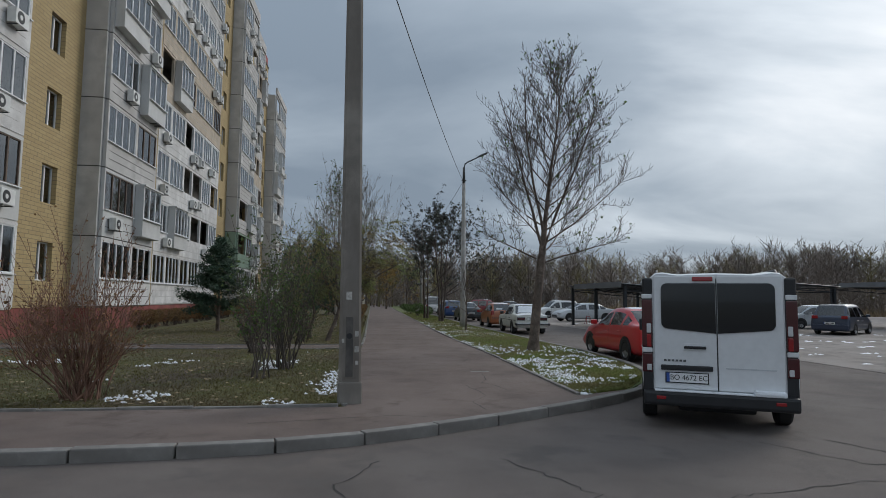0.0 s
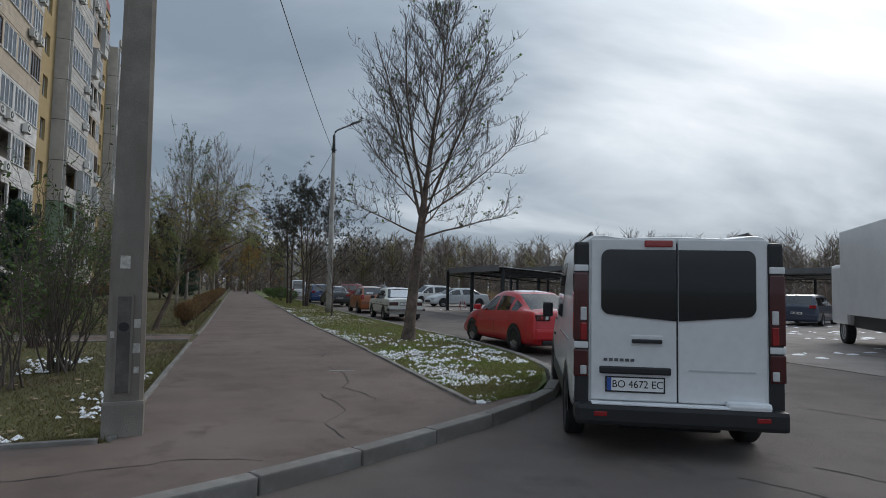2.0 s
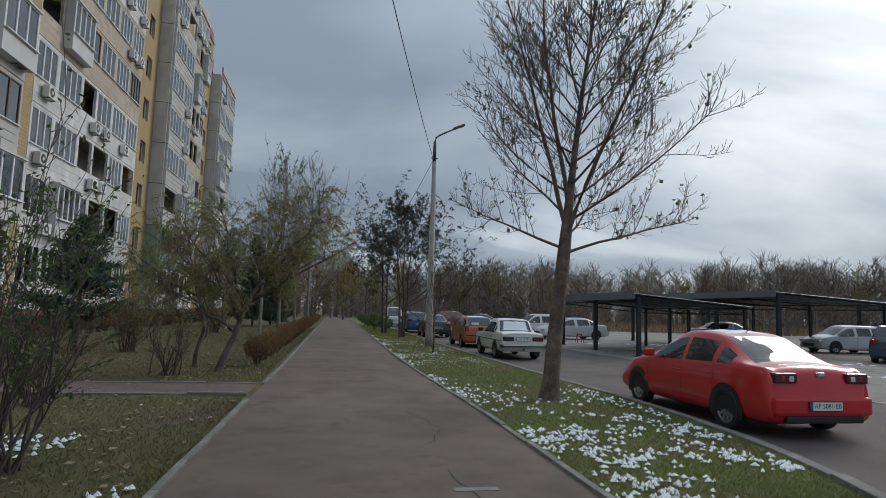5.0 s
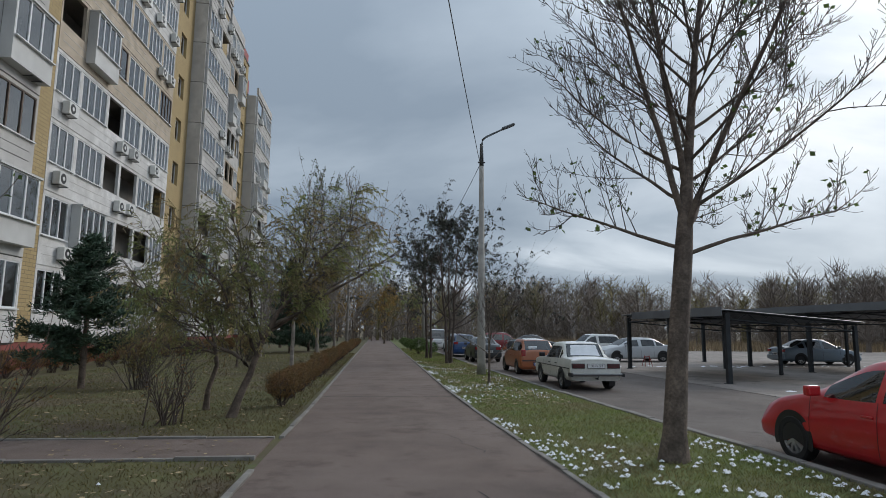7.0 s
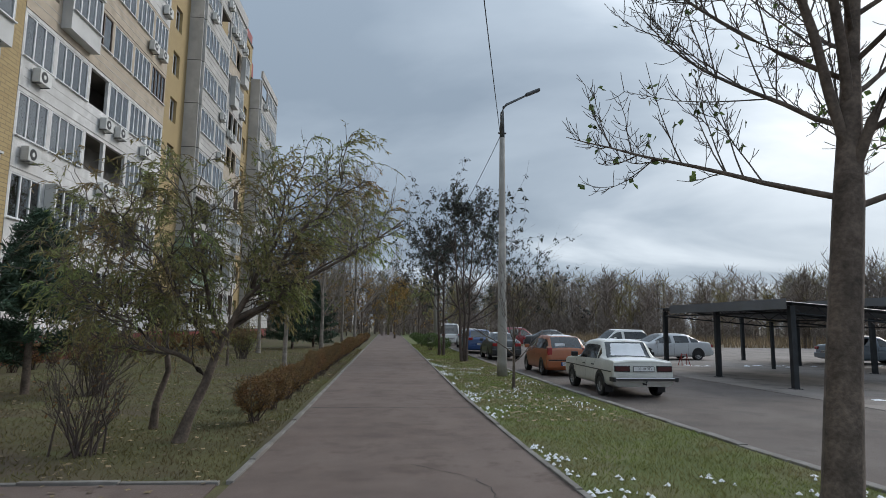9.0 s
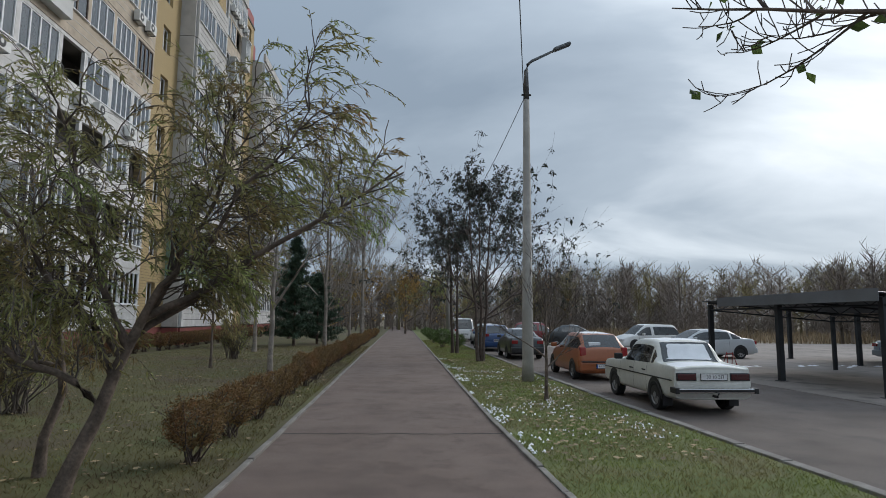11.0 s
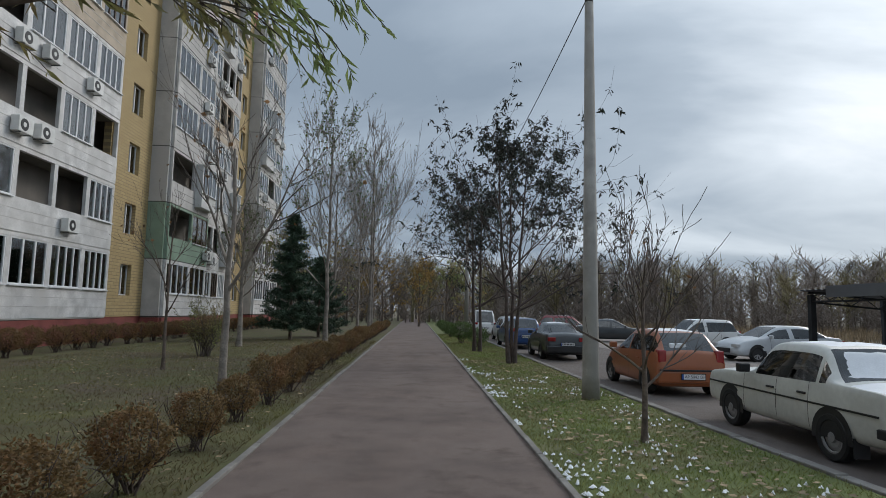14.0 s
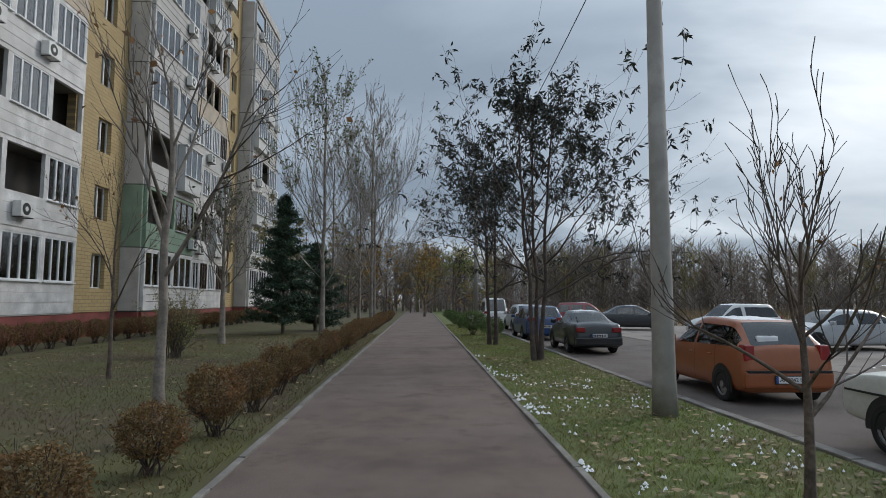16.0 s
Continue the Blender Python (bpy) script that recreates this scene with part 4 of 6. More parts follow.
# white van
VL, VW, VH = 5.0, 1.95, 1.98
h, w = VL / 2, VW / 2
st = [(-h, .42, .98, 1.93, w * .97, w * .965, w * .86), (-h + .05, .34, 1.0, VH - .03, w * .99, w * .985, w * .87), (-h + .6, .30, 1.02, VH, w, w * .99, w * .87), (-h + 1.6, .30, 1.04, VH, w, w * .99, w * .87),
      (-h + 2.5, .30, 1.04, VH, w, w * .99, w * .87), (-h + 3.1, .30, 1.04, VH - .01, w, w * .985, w * .86), (-h + 3.5, .30, 1.04, VH - .05, w, w * .98, w * .84), (h - .75, .30, 1.02, 1.22, w, w * .95, w * .80), (h - .3, .32, .92, 1.02, w * .97, w * .86, w * .7), (h - .05, .34, .70, .78, w * .88, w * .76, w * .6), (h, .4, .55, .6, w * .78, w * .66, w * .5)]
van, sh = car("white_van", "white panel van parked askew at the kerb, snowy rear bumper", pose(5.66, 9.69, ROAD_Z, 0, 0, -27), st, (6,), (), (5, 7), [(s * 0.87, y) for s in (1, -1) for y in (-1.60, 1.50)], P_WHITE, 0.335, 0, M_BLACK, category="van", pillars=(0.72,), seams=(-0.55, 0.72, 1.55), handles=(0.9,), glass_mat=M_TINTGLASS, plain=True)
R = -h
for s in (1, -1):
    a, b = sorted((s * 0.006, s * 0.80))
    d = part("rear_door", box(bmesh.new(), a, R - 0.022, 0.50, b, R + 0.02, 1.935, bevel=0.012), P_WHITE, van)
    bm = bmesh.new()
    x0, x1 = s * 0.012, s * 0.705
    n = 8
    pts = [(x0, 1.21), (x0, 1.84)]
    for k in range(n + 1):
        a = math.pi / 2 * k / n
        pts.append((x1 - s * 0.08 * (1 - math.sin(a)), 1.76 + 0.08 * math.cos(a)))
    for k in range(n + 1):
        a = math.pi / 2 * k / n
        pts.append((x1 - s * 0.08 * (1 - math.cos(a)), 1.34 - 0.08 * math.sin(a)))
    f = bm.faces.new([bm.verts.new((x, R - 0.026, z)) for x, z in pts])
    r_ = bmesh.ops.extrude_face_region(bm, geom=[f])
    bmesh.ops.translate(bm, vec=(0, -0.008, 0), verts=[v for v in r_["geom"] if isinstance(v, bmesh.types.BMVert)])
    part("rear_window", bm, paint("van_rear_glass", (0.006, 0.008, 0.010), 0.12, 0.3), d, "dark tinted rear window")
    a, b = sorted((s * 0.815, s * 0.955))
    col = part("corner_column", box(bmesh.new(), a, R - 0.02, 0.44, b, R + 0.16, 1.91, bevel=0.03), M_BLACK, van)
    for z0, z1, mt, nm in ((1.64, 1.70, P_WHITE, "column_band"), (0.95, 1.01, P_WHITE, "column_band"), (1.02, 1.63, M_TAILDARK, "tail_light"), (0.70, 0.94, M_TAILDARK, "tail_light")):
        a, b = sorted((s * 0.825, s * 0.962))
        lp = part(nm, box(bmesh.new(), a, R - 0.032, z0, b, R + 0.12, z1, bevel=0.012), mt, van)
    a, b = sorted((s * 0.84, s * 0.90))
    part("reversing_light", box(bmesh.new(), a, R - 0.042, 1.20, b, R, 1.32, bevel=0.01), M_LENS, van)
    part("brake_light", box(bmesh.new(), a, R - 0.042, 1.02, b, R, 1.18, bevel=0.01), M_TAIL, van)
    part("indicator_light", box(bmesh.new(), a, R - 0.042, 0.72, b, R, 0.80, bevel=0.01), M_LENS, van)
part("door_gap", boxes((-0.006, R - 0.02, 0.50, 0.006, R - 0.004, 1.90)), M_BLACK, van)
part("high_brake_light", box(bmesh.new(), -0.30, R - 0.045, 1.865, -0.04, R, 1.925, bevel=0.012), M_TAIL, van)
part("handle_recess", box(bmesh.new(), -0.44, R - 0.026, 0.975, -0.12, R, 1.09, bevel=0.02), P_WHITE, van)
part("door_handle", box(bmesh.new(), -0.42, R - 0.05, 1.01, -0.14, R - 0.02, 1.045, bevel=0.01), M_BLACK, van)
part("plate_garnish", box(bmesh.new(), -0.72, R - 0.05, 0.735, -0.06, R, 0.80, bevel=0.015), M_BLACK, van)
plate(van, -0.39, R - 0.024, 0.645, "BO 4672 EC")
part("maker_badge", boxes(*[(-0.68 + 0.05 * k, R - 0.028, 0.845, -0.645 + 0.05 * k, R - 0.018, 0.87) for k in range(6)]), M_STEEL, van)
part("trim_line", boxes((0.1, R - 0.026, 0.775, 0.70, R - 0.018, 0.79)), P_SILVER, van)
part("bumper", box(bmesh.new(), -0.95, R - 0.14, 0.30, 0.95, R + 0.25, 0.48, bevel=0.04), M_BLACK, van)
rear_block("bumper_reflector", van, 0.66, 0.78, R - 0.148, R - 0.1, 0.38, 0.42, M_TAIL, 0.006)
part("bumper_snow", box(bmesh.new(), -0.80, R - 0.13, 0.475, 0.5, R - 0.03, 0.495, bevel=0.008), M_SNOW, van, "thin line of snow")
part("snow_clump", box(bmesh.new(), 0.42, R - 0.14, 0.47, 0.80, R - 0.02, 0.54, bevel=0.03), M_SNOW, van, "small heap of snow")
part("spare_carrier", box(bmesh.new(), -0.5, R + 0.3, 0.18, 0.5, R + 1.1, 0.34, bevel=0.05), M_BLACK, van)
part("aerial", tube(bmesh.new(), [(0.12, 1.0, VH - 0.05), (0.22, 0.7, VH + 0.32)], [0.008, 0.004], 6), M_BLACK, van)
for s in (1, -1):
    part("roof_rail", tube(bmesh.new(), [(s * 0.76, -2.35, VH - 0.02), (s * 0.76, -2.2, VH + 0.03), (s * 0.76, 0.6, VH + 0.03), (s * 0.76, 0.7, VH - 0.03)], [0.02] * 4, 8), M_BLACK, van)
    a, b = sorted((s * 0.99, s * 1.15))
    part("mirror", box(bmesh.new(), a, 1.42, 1.05, b, 1.52, 1.27, bevel=0.03), M_BLACK, van)
    a, b = sorted((s * 0.975, s * 0.988))
    part("sill_trim", box(bmesh.new(), a, -1.25, 0.36, b, 1.1, 0.52, bevel=0.004), M_BLACK, van)
    part("side_moulding", box(bmesh.new(), a, -2.0, 0.98, b, -0.6, 1.0), P_SILVER, van)

lamp_pair("side_window", van, sh, -0.62, 0.52, 3.12, 3.78, paint("van_side_glass", (0.010, 0.013, 0.016), 0.1, 0.3), 0.005)
van.scale = (0.975, 1.0, 1.05)

# white box lorry
lorry = thing("box_lorry", "white box lorry with closed rear doors", "lorry", pose(15.6, 12.4, ROAD_Z, 0, 0, -38))
part("box_body", box(bmesh.new(), -0.4, 0.05, 0.95, 1.95, 4.6, 3.45, bevel=0.03), P_WHITE, lorry)
for x in (-0.4, 0.79):
    part("rear_door", box(bmesh.new(), x + 0.02, 0.0, 1.0, x + 1.14, 0.046, 3.40, bevel=0.01), P_WHITE, lorry)
    for z in (1.35, 2.2, 3.05):
        part("hinge", boxes((x + 0.42, -0.03, z, x + 0.60, 0.0, z + 0.03), (x + 0.42, -0.03, z - 0.04, x + 0.46, 0.0, z + 0.05)), M_STEEL, lorry)
part("lettering", boxes(*[(-0.28 + 0.09 * k, -0.004, 2.86, -0.22 + 0.09 * k, 0.0, 2.93) for k in range(17) if k not in (2, 9)]), M_STEEL, lorry)
part("lettering_small", boxes(*[(-0.10 + 0.05 * k, -0.004, 1.74, -0.07 + 0.05 * k, 0.0, 1.78) for k in range(7)]), M_STEEL, lorry)
part("chassis", box(bmesh.new(), 0.0, 0.1, 0.55, 1.5, 4.8, 0.95, bevel=0.02), M_BLACK, lorry)
part("rear_bumper", box(bmesh.new(), -0.35, 0.0, 0.72, 1.9, 0.1, 0.86, bevel=0.02), M_STEEL, lorry)
for x in (-0.34, 1.5):
    part("tail_light", box(bmesh.new(), x, -0.02, 0.74, x + 0.38, 0.06, 0.90, bevel=0.015), M_TAIL, lorry)
part("cab", box(bmesh.new(), -0.2, 4.75, 0.6, 1.75, 6.4, 2.5, bevel=0.12), P_WHITE, lorry)
for x, s in ((0.0, -1), (1.55, 1)):
    for y in (1.3, 5.4):
        wheel_mesh(0.40, 0.26, 0, M_STEELRIM, lorry, pose(x, y, 0.40, 0, 0, 0 if s > 0 else 180))


# ---- poles and wires ----
pole = thing("concrete_pole", "weathered square concrete power pole with a cable recess and paper scraps", "utility pole", pose(-0.31, 9.25, -0.02, 0, -0.5, 6))
bm = bmesh.new()
prof = lambda z: (0.165 - 0.0065 * z, 0.14 - 0.004 * z)
rings = []
for z in (0, 0.5, 1.0, 2.0, 4.0, 7.0, 10.3):
    a, b = prof(z)
    c = 0.035
    rings.append([bm.verts.new((x, y, z)) for x, y in ((-a, -b + c), (-a + c, -b), (a - c, -b), (a, -b + c), (a, b - c), (a - c, b), (-a + c, b), (-a, b - c))])
for r0, r1 in zip(rings, rings[1:]):
    for k in range(8):
        bm.faces.new((r0[k], r0[(k + 1) % 8], r1[(k + 1) % 8], r1[k]))
bm.faces.new(rings[-1])
part("shaft", bm, M_POLE, pole)
part("base_collar", box(bmesh.new(), -0.175, -0.165, -0.05, 0.175, 0.165, 0.34, bevel=0.03), M_POLE, pole)
# no real hollow: the recess's shade is put into this slab's darker colour
part("recess", boxes((-0.075, -0.150, 0.42, 0.035, -0.1345, 1.30)), two_tone("recess_shadow_concrete", (0.12, 0.11, 0.10), (0.07, 0.065, 0.06), 3.0), pole)
part("recess_edge", boxes((-0.095, -0.156, 0.40, -0.075, -0.13, 1.32), (0.035, -0.156, 0.40, 0.055, -0.13, 1.32)), M_POLE, pole)
part("cable_hole", tube(bmesh.new(), [(-0.02, -0.1515, 1.02), (-0.02, -0.149, 1.02)], [0.045, 0.045], 9), M_BLACK, pole)
for x, z, q in ((-0.03, 1.62, 0.06), (0.09, 1.05, 0.04), (0.09, 0.82, 0.045), (-0.11, 0.95, 0.03), (0.095, 0.62, 0.03)):
    part("paper_scrap", boxes((x - q * 0.7, -0.1435 + 0.004 * z, z - q, x + q * 0.7, -0.1385 + 0.004 * z, z + q)), M_PAPER, pole)

lamp = thing("street_lamp", "tall tapered concrete street lamp with a curved steel arm", "street lamp", pose(5.1, 33.5, -0.03))
part("post", tube(bmesh.new(), [(0, 0, 0), (0, 0, 0.5), (0, 0, 8.2)], [0.185, 0.165, 0.09], 14), M_LAMPPOLE, lamp, smooth=True)
part("steel_top", tube(bmesh.new(), [(0, 0, 8.2), (0, 0, 9.1), (0.05, 0, 9.3), (0.18, 0, 9.42), (0.95, 0.0, 9.82)], [0.09, 0.065, 0.05, 0.045, 0.035], 10), M_STEEL, lamp, smooth=True)
hd = part("lamp_head", box(bmesh.new(), -0.12, -0.10, -0.05, 0.44, 0.10, 0.06, bevel=0.045), M_STEEL, lamp)
hd.matrix_basis = pose(0.95, 0, 9.83, 0, -24, 0)
part("insulator", tube(bmesh.new(), [(-0.14, 0, 8.36), (0.14, 0, 8.36)], [0.03, 0.03], 8), M_BLACK, lamp)
far_lamp = thing("street_lamp", "far slim concrete street lamp post beside the path", "street lamp", pose(5.2, 64, -0.03))
part("post", tube(bmesh.new(), [(0, 0, 0), (0, 0, 9.2)], [0.17, 0.10], 10), M_LAMPPOLE, far_lamp, smooth=True)
part("steel_top", tube(bmesh.new(), [(0, 0, 9.2), (0.1, 0, 9.8), (1.2, 0, 10.2)], [0.06, 0.05, 0.04], 8), M_STEEL, far_lamp)


def wire(a, b, sag, r=0.012):
    pts = [Vector(a).lerp(Vector(b), k / 24) - Vector((0, 0, sag * 4 * (k / 24) * (1 - k / 24))) for k in range(25)]
    ob = thing("overhead_wire", "thin black overhead power wire between poles", "wire", group="overhead wires")
    part("cable", tube(bmesh.new(), pts, [r] * 25, 5), M_BLACK, ob)


wire((-0.31, 9.25, 8.1), (5.0, 33.4, 8.36), 0.3)
wire((5.1, 33.6, 8.36), (5.2, 64, 8.9), 0.7)


# ---- carports ----
def carport(x0, x1, y0, y1, zf, zb, ny, label, mid=True):
    ob = thing("carport", label, "carport", pose(0, 0, ROAD_Z), "carports")
    g0 = 0.012
    for k in range(ny):
        y = y0 + 0.12 + (y1 - y0 - 0.24) * k / (ny - 1)
        part("post", boxes((x0 + 0.06, y - 0.08, g0, x0 + 0.22, y + 0.08, zf - 0.1)), M_DARKSTEEL, ob)
        part("post", boxes((x1 - 0.20, y - 0.06, g0, x1 - 0.08, y + 0.06, zb - 0.1)), M_DARKSTEEL, ob)
        part("foot_plate", boxes((x0 + 0.0, y - 0.14, g0 - 0.01, x0 + 0.28, y + 0.14, g0 + 0.015)), M_DARKSTEEL, ob)
        bm = bmesh.new()
        n = 12
        for e, q in ((0.0, 0.03), (-0.28, 0.028)):
            tube(bm, [(x0 + 0.05, y, zf + e - 0.03), (x1 - 0.05, y, zb + e - 0.03)], [q, q], 5)
        for i in range(n):
            xa, xb = x0 + 0.1 + (x1 - x0 - 0.2) * i / n, x0 + 0.1 + (x1 - x0 - 0.2) * (i + 1) / n
            za, zc = [zf + (zb - zf) * (q - x0) / (x1 - x0) - 0.03 for q in (xa, xb)]
            tube(bm, [(xa, y, za - (0.28 if i % 2 else 0)), (xb, y, zc - (0 if i % 2 else 0.28))], [0.016, 0.016], 4)
        part("truss", bm, M_DARKSTEEL, ob)
    for x, z in ((x0 + 0.12, zf), (x1 - 0.12, zb)):
        bm = bmesh.new()
        n = int((y1 - y0) / 0.5)
        for e in (-0.05, -0.3):
            tube(bm, [(x, y0, z + e), (x, y1, z + e)], [0.028, 0.028], 5)
        for i in range(n):
            ya, yb = y0 + (y1 - y0) * i / n, y0 + (y1 - y0) * (i + 1) / n
            tube(bm, [(x, ya, z - (0.3 if i % 2 else 0.05)), (x, yb, z - (0.05 if i % 2 else 0.3))], [0.014, 0.014], 4)
        part("edge_truss", bm, M_DARKSTEEL, ob)
    verts, faces = [], []
    n = int((y1 - y0) / 0.12)
    yr0 = y0 - 0.1
    for i in range(n + 1):
        y = yr0 + (y1 - y0 + (0.2 if mid else 0.2)) * i / n
        b = 0.03 if i % 2 else 0.0
        verts += [(x0 - 0.15, y, zf + 0.02 + b), (x1 + 0.15, y, zb + 0.02 + b)]
        if i:
            faces.append((2 * i - 2, 2 * i - 1, 2 * i + 1, 2 * i))
    rf = raw("roof_sheet", verts, faces, M_ROOFSHEET, ob)
    md = rf.modifiers.new("thickness", "SOLIDIFY")
    md.thickness = 0.01
    part("fascia", boxes((x0 - 0.17, y0 - 0.1, zf - 0.20, x0 - 0.152, y1 - 1.2, zf + 0.12)), M_FASCIA, ob)


carport(13.3, 18.5, 30.6, 39.2, 2.58, 2.18, 3, "black steel carport with lattice trusses and sheet roof")
carport(21.0, 27.0, 32.0, 46.0, 2.95, 2.6, 4, "long black steel carport behind the first")
carport(33.0, 39.0, 22.0, 40.0, 2.95, 2.6, 4, "far black steel carport over parked cars")
barrier = thing("parking_barrier", "small folding red and white parking barrier on the lot", "parking barrier", pose(15.2, 41.0, ROAD_Z + 0.012))
for x in (-0.2, 0.2):
    part("leg", tube(bmesh.new(), [(x, -0.2, 0), (x * 0.6, 0, 0.55), (x, 0.2, 0)], [0.02] * 3, 6), M_REDROOF, barrier)
part("bar", tube(bmesh.new(), [(-0.14, 0, 0.5), (0.14, 0, 0.5)], [0.02, 0.02], 6), M_REDROOF, barrier)


# ---- trees and shrubs ----
class Grower:
    """Collects tapered bars and leaves as plain lists."""

    def __init__(self, seed):
        self.r = random.Random(seed)
        self.minr = 0.0035
        self.limbs, self.twig, self.tf, self.leaf, self.lf = [], [], [], [], []

    def bar(self, pts, radii, fine):
        if not fine:
            self.limbs.append(([], []))
        V, F, n = (self.twig, self.tf, 3) if fine else (*self.limbs[-1], 7)
        base = len(V)
        for i, p in enumerate(pts):
            d = (pts[min(i + 1, len(pts) - 1)] - pts[max(i - 1, 0)]).normalized()
            a = d.orthogonal().normalized() if abs(d.z) < 0.9 else d.cross(Vector((0, 1, 0))).normalized()
            b = d.cross(a)
            for k in range(n):
                q = 6.28318 * k / n
                V.append(p + radii[i] * (a * math.cos(q) + b * math.sin(q)))
        for i in range(len(pts) - 1):
            for k in range(n):
                F.append((base + i * n + k, base + i * n + (k + 1) % n, base + (i + 1) * n + (k + 1) % n, base + (i + 1) * n + k))

    def leaf_at(self, p, size, narrow=0.5, droop=0.3):
        r = self.r
        d = Vector((r.gauss(0, 1), r.gauss(0, 1), r.gauss(0, 0.7) - droop)).normalized()
        s = d.orthogonal().normalized()
        s.rotate(Matrix.Rotation(r.uniform(0, 6.28), 3, d))
        L, b = size * r.uniform(0.7, 1.3), len(self.leaf)
        n = d.cross(s) * L * 0.1
        self.leaf += [p, p + d * L * 0.5 + s * L * narrow * 0.5 + n, p + d * L, p + d * L * 0.5 - s * L * narrow * 0.5 + n]
        self.lf.append((b, b + 1, b + 2, b + 3))

    def branch(self, p, d, length, radius, level, o):
        """o: levels, kids, spread, curl, up, shrink, leaf chance, leaf size, narrow, droop."""
        r = self.r
        steps = 5 if level <= 1 else 4 if level == 2 else 3
        pts, cur, way = [p], p.copy(), d.normalized()
        for k in range(steps):
            way = (way + Vector((r.gauss(0, 1), r.gauss(0, 1), r.gauss(0, 1))) * o["curl"] + Vector((0, 0, o["up"] if level < o["levels"] else o.get("tipup", o["up"])))).normalized()
            nxt = cur + way * length / steps
            cur = nxt
            pts.append(cur.copy())
        end = o.get("tip", 0.35)
        radii = [max(self.minr, radius * (1 - (1 - end) * k / steps)) for k in range(steps + 1)]
        self.bar(pts, radii, level >= 2)
        if level >= o["levels"]:
            for k in range(1, steps + 1):
                for q in range(o.get("per", 1)):
                    if r.random() < o["leaf"]:
                        for _ in range(o.get("cluster", 1) - 1):
                            self.leaf_at(pts[k] + Vector((r.gauss(0, .05), r.gauss(0, .05), r.gauss(-.04, .05))), o["size"], o["narrow"], o["droop"])
                        self.leaf_at(pts[k] + Vector((r.gauss(0, .03), r.gauss(0, .03), r.gauss(0, .03))), o["size"], o["narrow"], o["droop"])
            return
        for k in range(o["kids"][min(level, len(o["kids"]) - 1)]):
            t = r.uniform(0.22, 1.0) if k else 1.0
            i = min(int(t * steps), steps - 1)
            q = pts[i].lerp(pts[i + 1], t * steps - i)
            axis = (pts[i + 1] - pts[i]).normalized()
            side = axis.orthogonal()
            side.rotate(Matrix.Rotation(r.uniform(0, 6.28), 3, axis))
            a = o["spread"] * r.uniform(0.6, 1.25) * (0.4 if not k else 1)
            nd = axis * math.cos(a) + side.normalized() * math.sin(a)
            self.branch(q, nd, length * o["shrink"] * r.uniform(0.7, 1.2) * (1.15 - 0.5 * t * (k > 0)), max(0.003, radii[i] * 0.62), level + 1, o)

    def build(self, name, label, category, m, bark, twig, leaf, group="", trunks=1):
        ob = thing(name, label, category, m, group)
        for k, (V, F) in enumerate(self.limbs):
            raw("limb" if k >= trunks else "trunk", V, F, bark, ob, True)
        if self.twig:
            raw("crown", self.twig, self.tf, twig, ob)
        if self.leaf:
            raw("foliage", self.leaf, self.lf, leaf, ob)
        return ob


def tree(name, label, x, y, seed, height, fork, radius, limbs, o, bark=M_BARK, twig=M_TWIG, leaf=M_LEAF_GREEN, lean=(0, 0), limb_angle=(0.35, 0.9), leader=True, category="tree", group="", trunks=1, minr=0.0035, limb_r=0.55):
    g = Grower(seed)
    g.minr = minr
    r = g.r
    for tr in range(trunks):
        off = Vector((0, 0, 0)) if tr == 0 else Vector((r.uniform(-.25, .25), r.uniform(-.25, .25), 0))
        ln = Vector((lean[0] + (r.uniform(-.2, .2) if tr else 0), lean[1] + (r.uniform(-.2, .2) if tr else 0), 1))
        top = height * (0.8 if leader else 0.0) + (fork if not leader else 0)
        n = 9
        pts, radii = [], []
        for k in range(n + 1):
            z = top * k / n
            pts.append(off + Vector((ln.x * z + 0.05 * noise.noise((z * 0.7, seed, 0)) * z ** 0.5, ln.y * z + 0.05 * noise.noise((z * 0.7, seed, 5)) * z ** 0.5, z - 0.06)))
            radii.append(radius * (1 - 0.72 * k / n) * (1.35 if k == 0 else 1) if leader else radius * (1 - 0.3 * k / n))
        g.bar(pts, radii, False)
        for k in range(limbs):
            t = (k + r.random() * 0.7) / limbs
            z = fork + (top - fork) * t if leader else fork
            i = min(int(z / top * n), n - 1)
            p = pts[i].lerp(pts[i + 1], z / top * n - i)
            az = k * 2.4 + r.uniform(-.4, .4)
            a = limb_angle[1] + (limb_angle[0] - limb_angle[1]) * t + r.uniform(-.12, .12)
            d = Vector((math.cos(az) * math.sin(a), math.sin(az) * math.sin(a), math.cos(a)))
            g.branch(p, d, (height - z) * o.get("reach", 0.55) * r.uniform(0.85, 1.15) + 0.3, radii[i] * limb_r, 1, o)
    return g.build(name, label, category, pose(x, y, -0.02), bark, twig, leaf, group)


BARE = dict(levels=4, kids=(0, 8, 6, 4), spread=0.62, curl=0.10, up=0.07, shrink=0.46, leaf=0.02, size=0.09, narrow=0.5, droop=0.2, reach=0.52)


def bent(g, p, d, length, radius, steps, fine, curl, pull, end=0.3):
    """One limb as a tapered wavy bar; pull bends it bit by bit."""
    r = g.r
    pts, way, cur = [p], d.normalized(), p.copy()
    for k in range(steps):
        way = (way + Vector((r.gauss(0, curl), r.gauss(0, curl), r.gauss(0, curl))) + pull).normalized()
        cur = cur + way * length / steps
        pts.append(cur.copy())
    g.bar(pts, [max(g.minr, radius * (1 - (1 - end) * k / steps)) for k in range(steps + 1)], fine)
    return pts


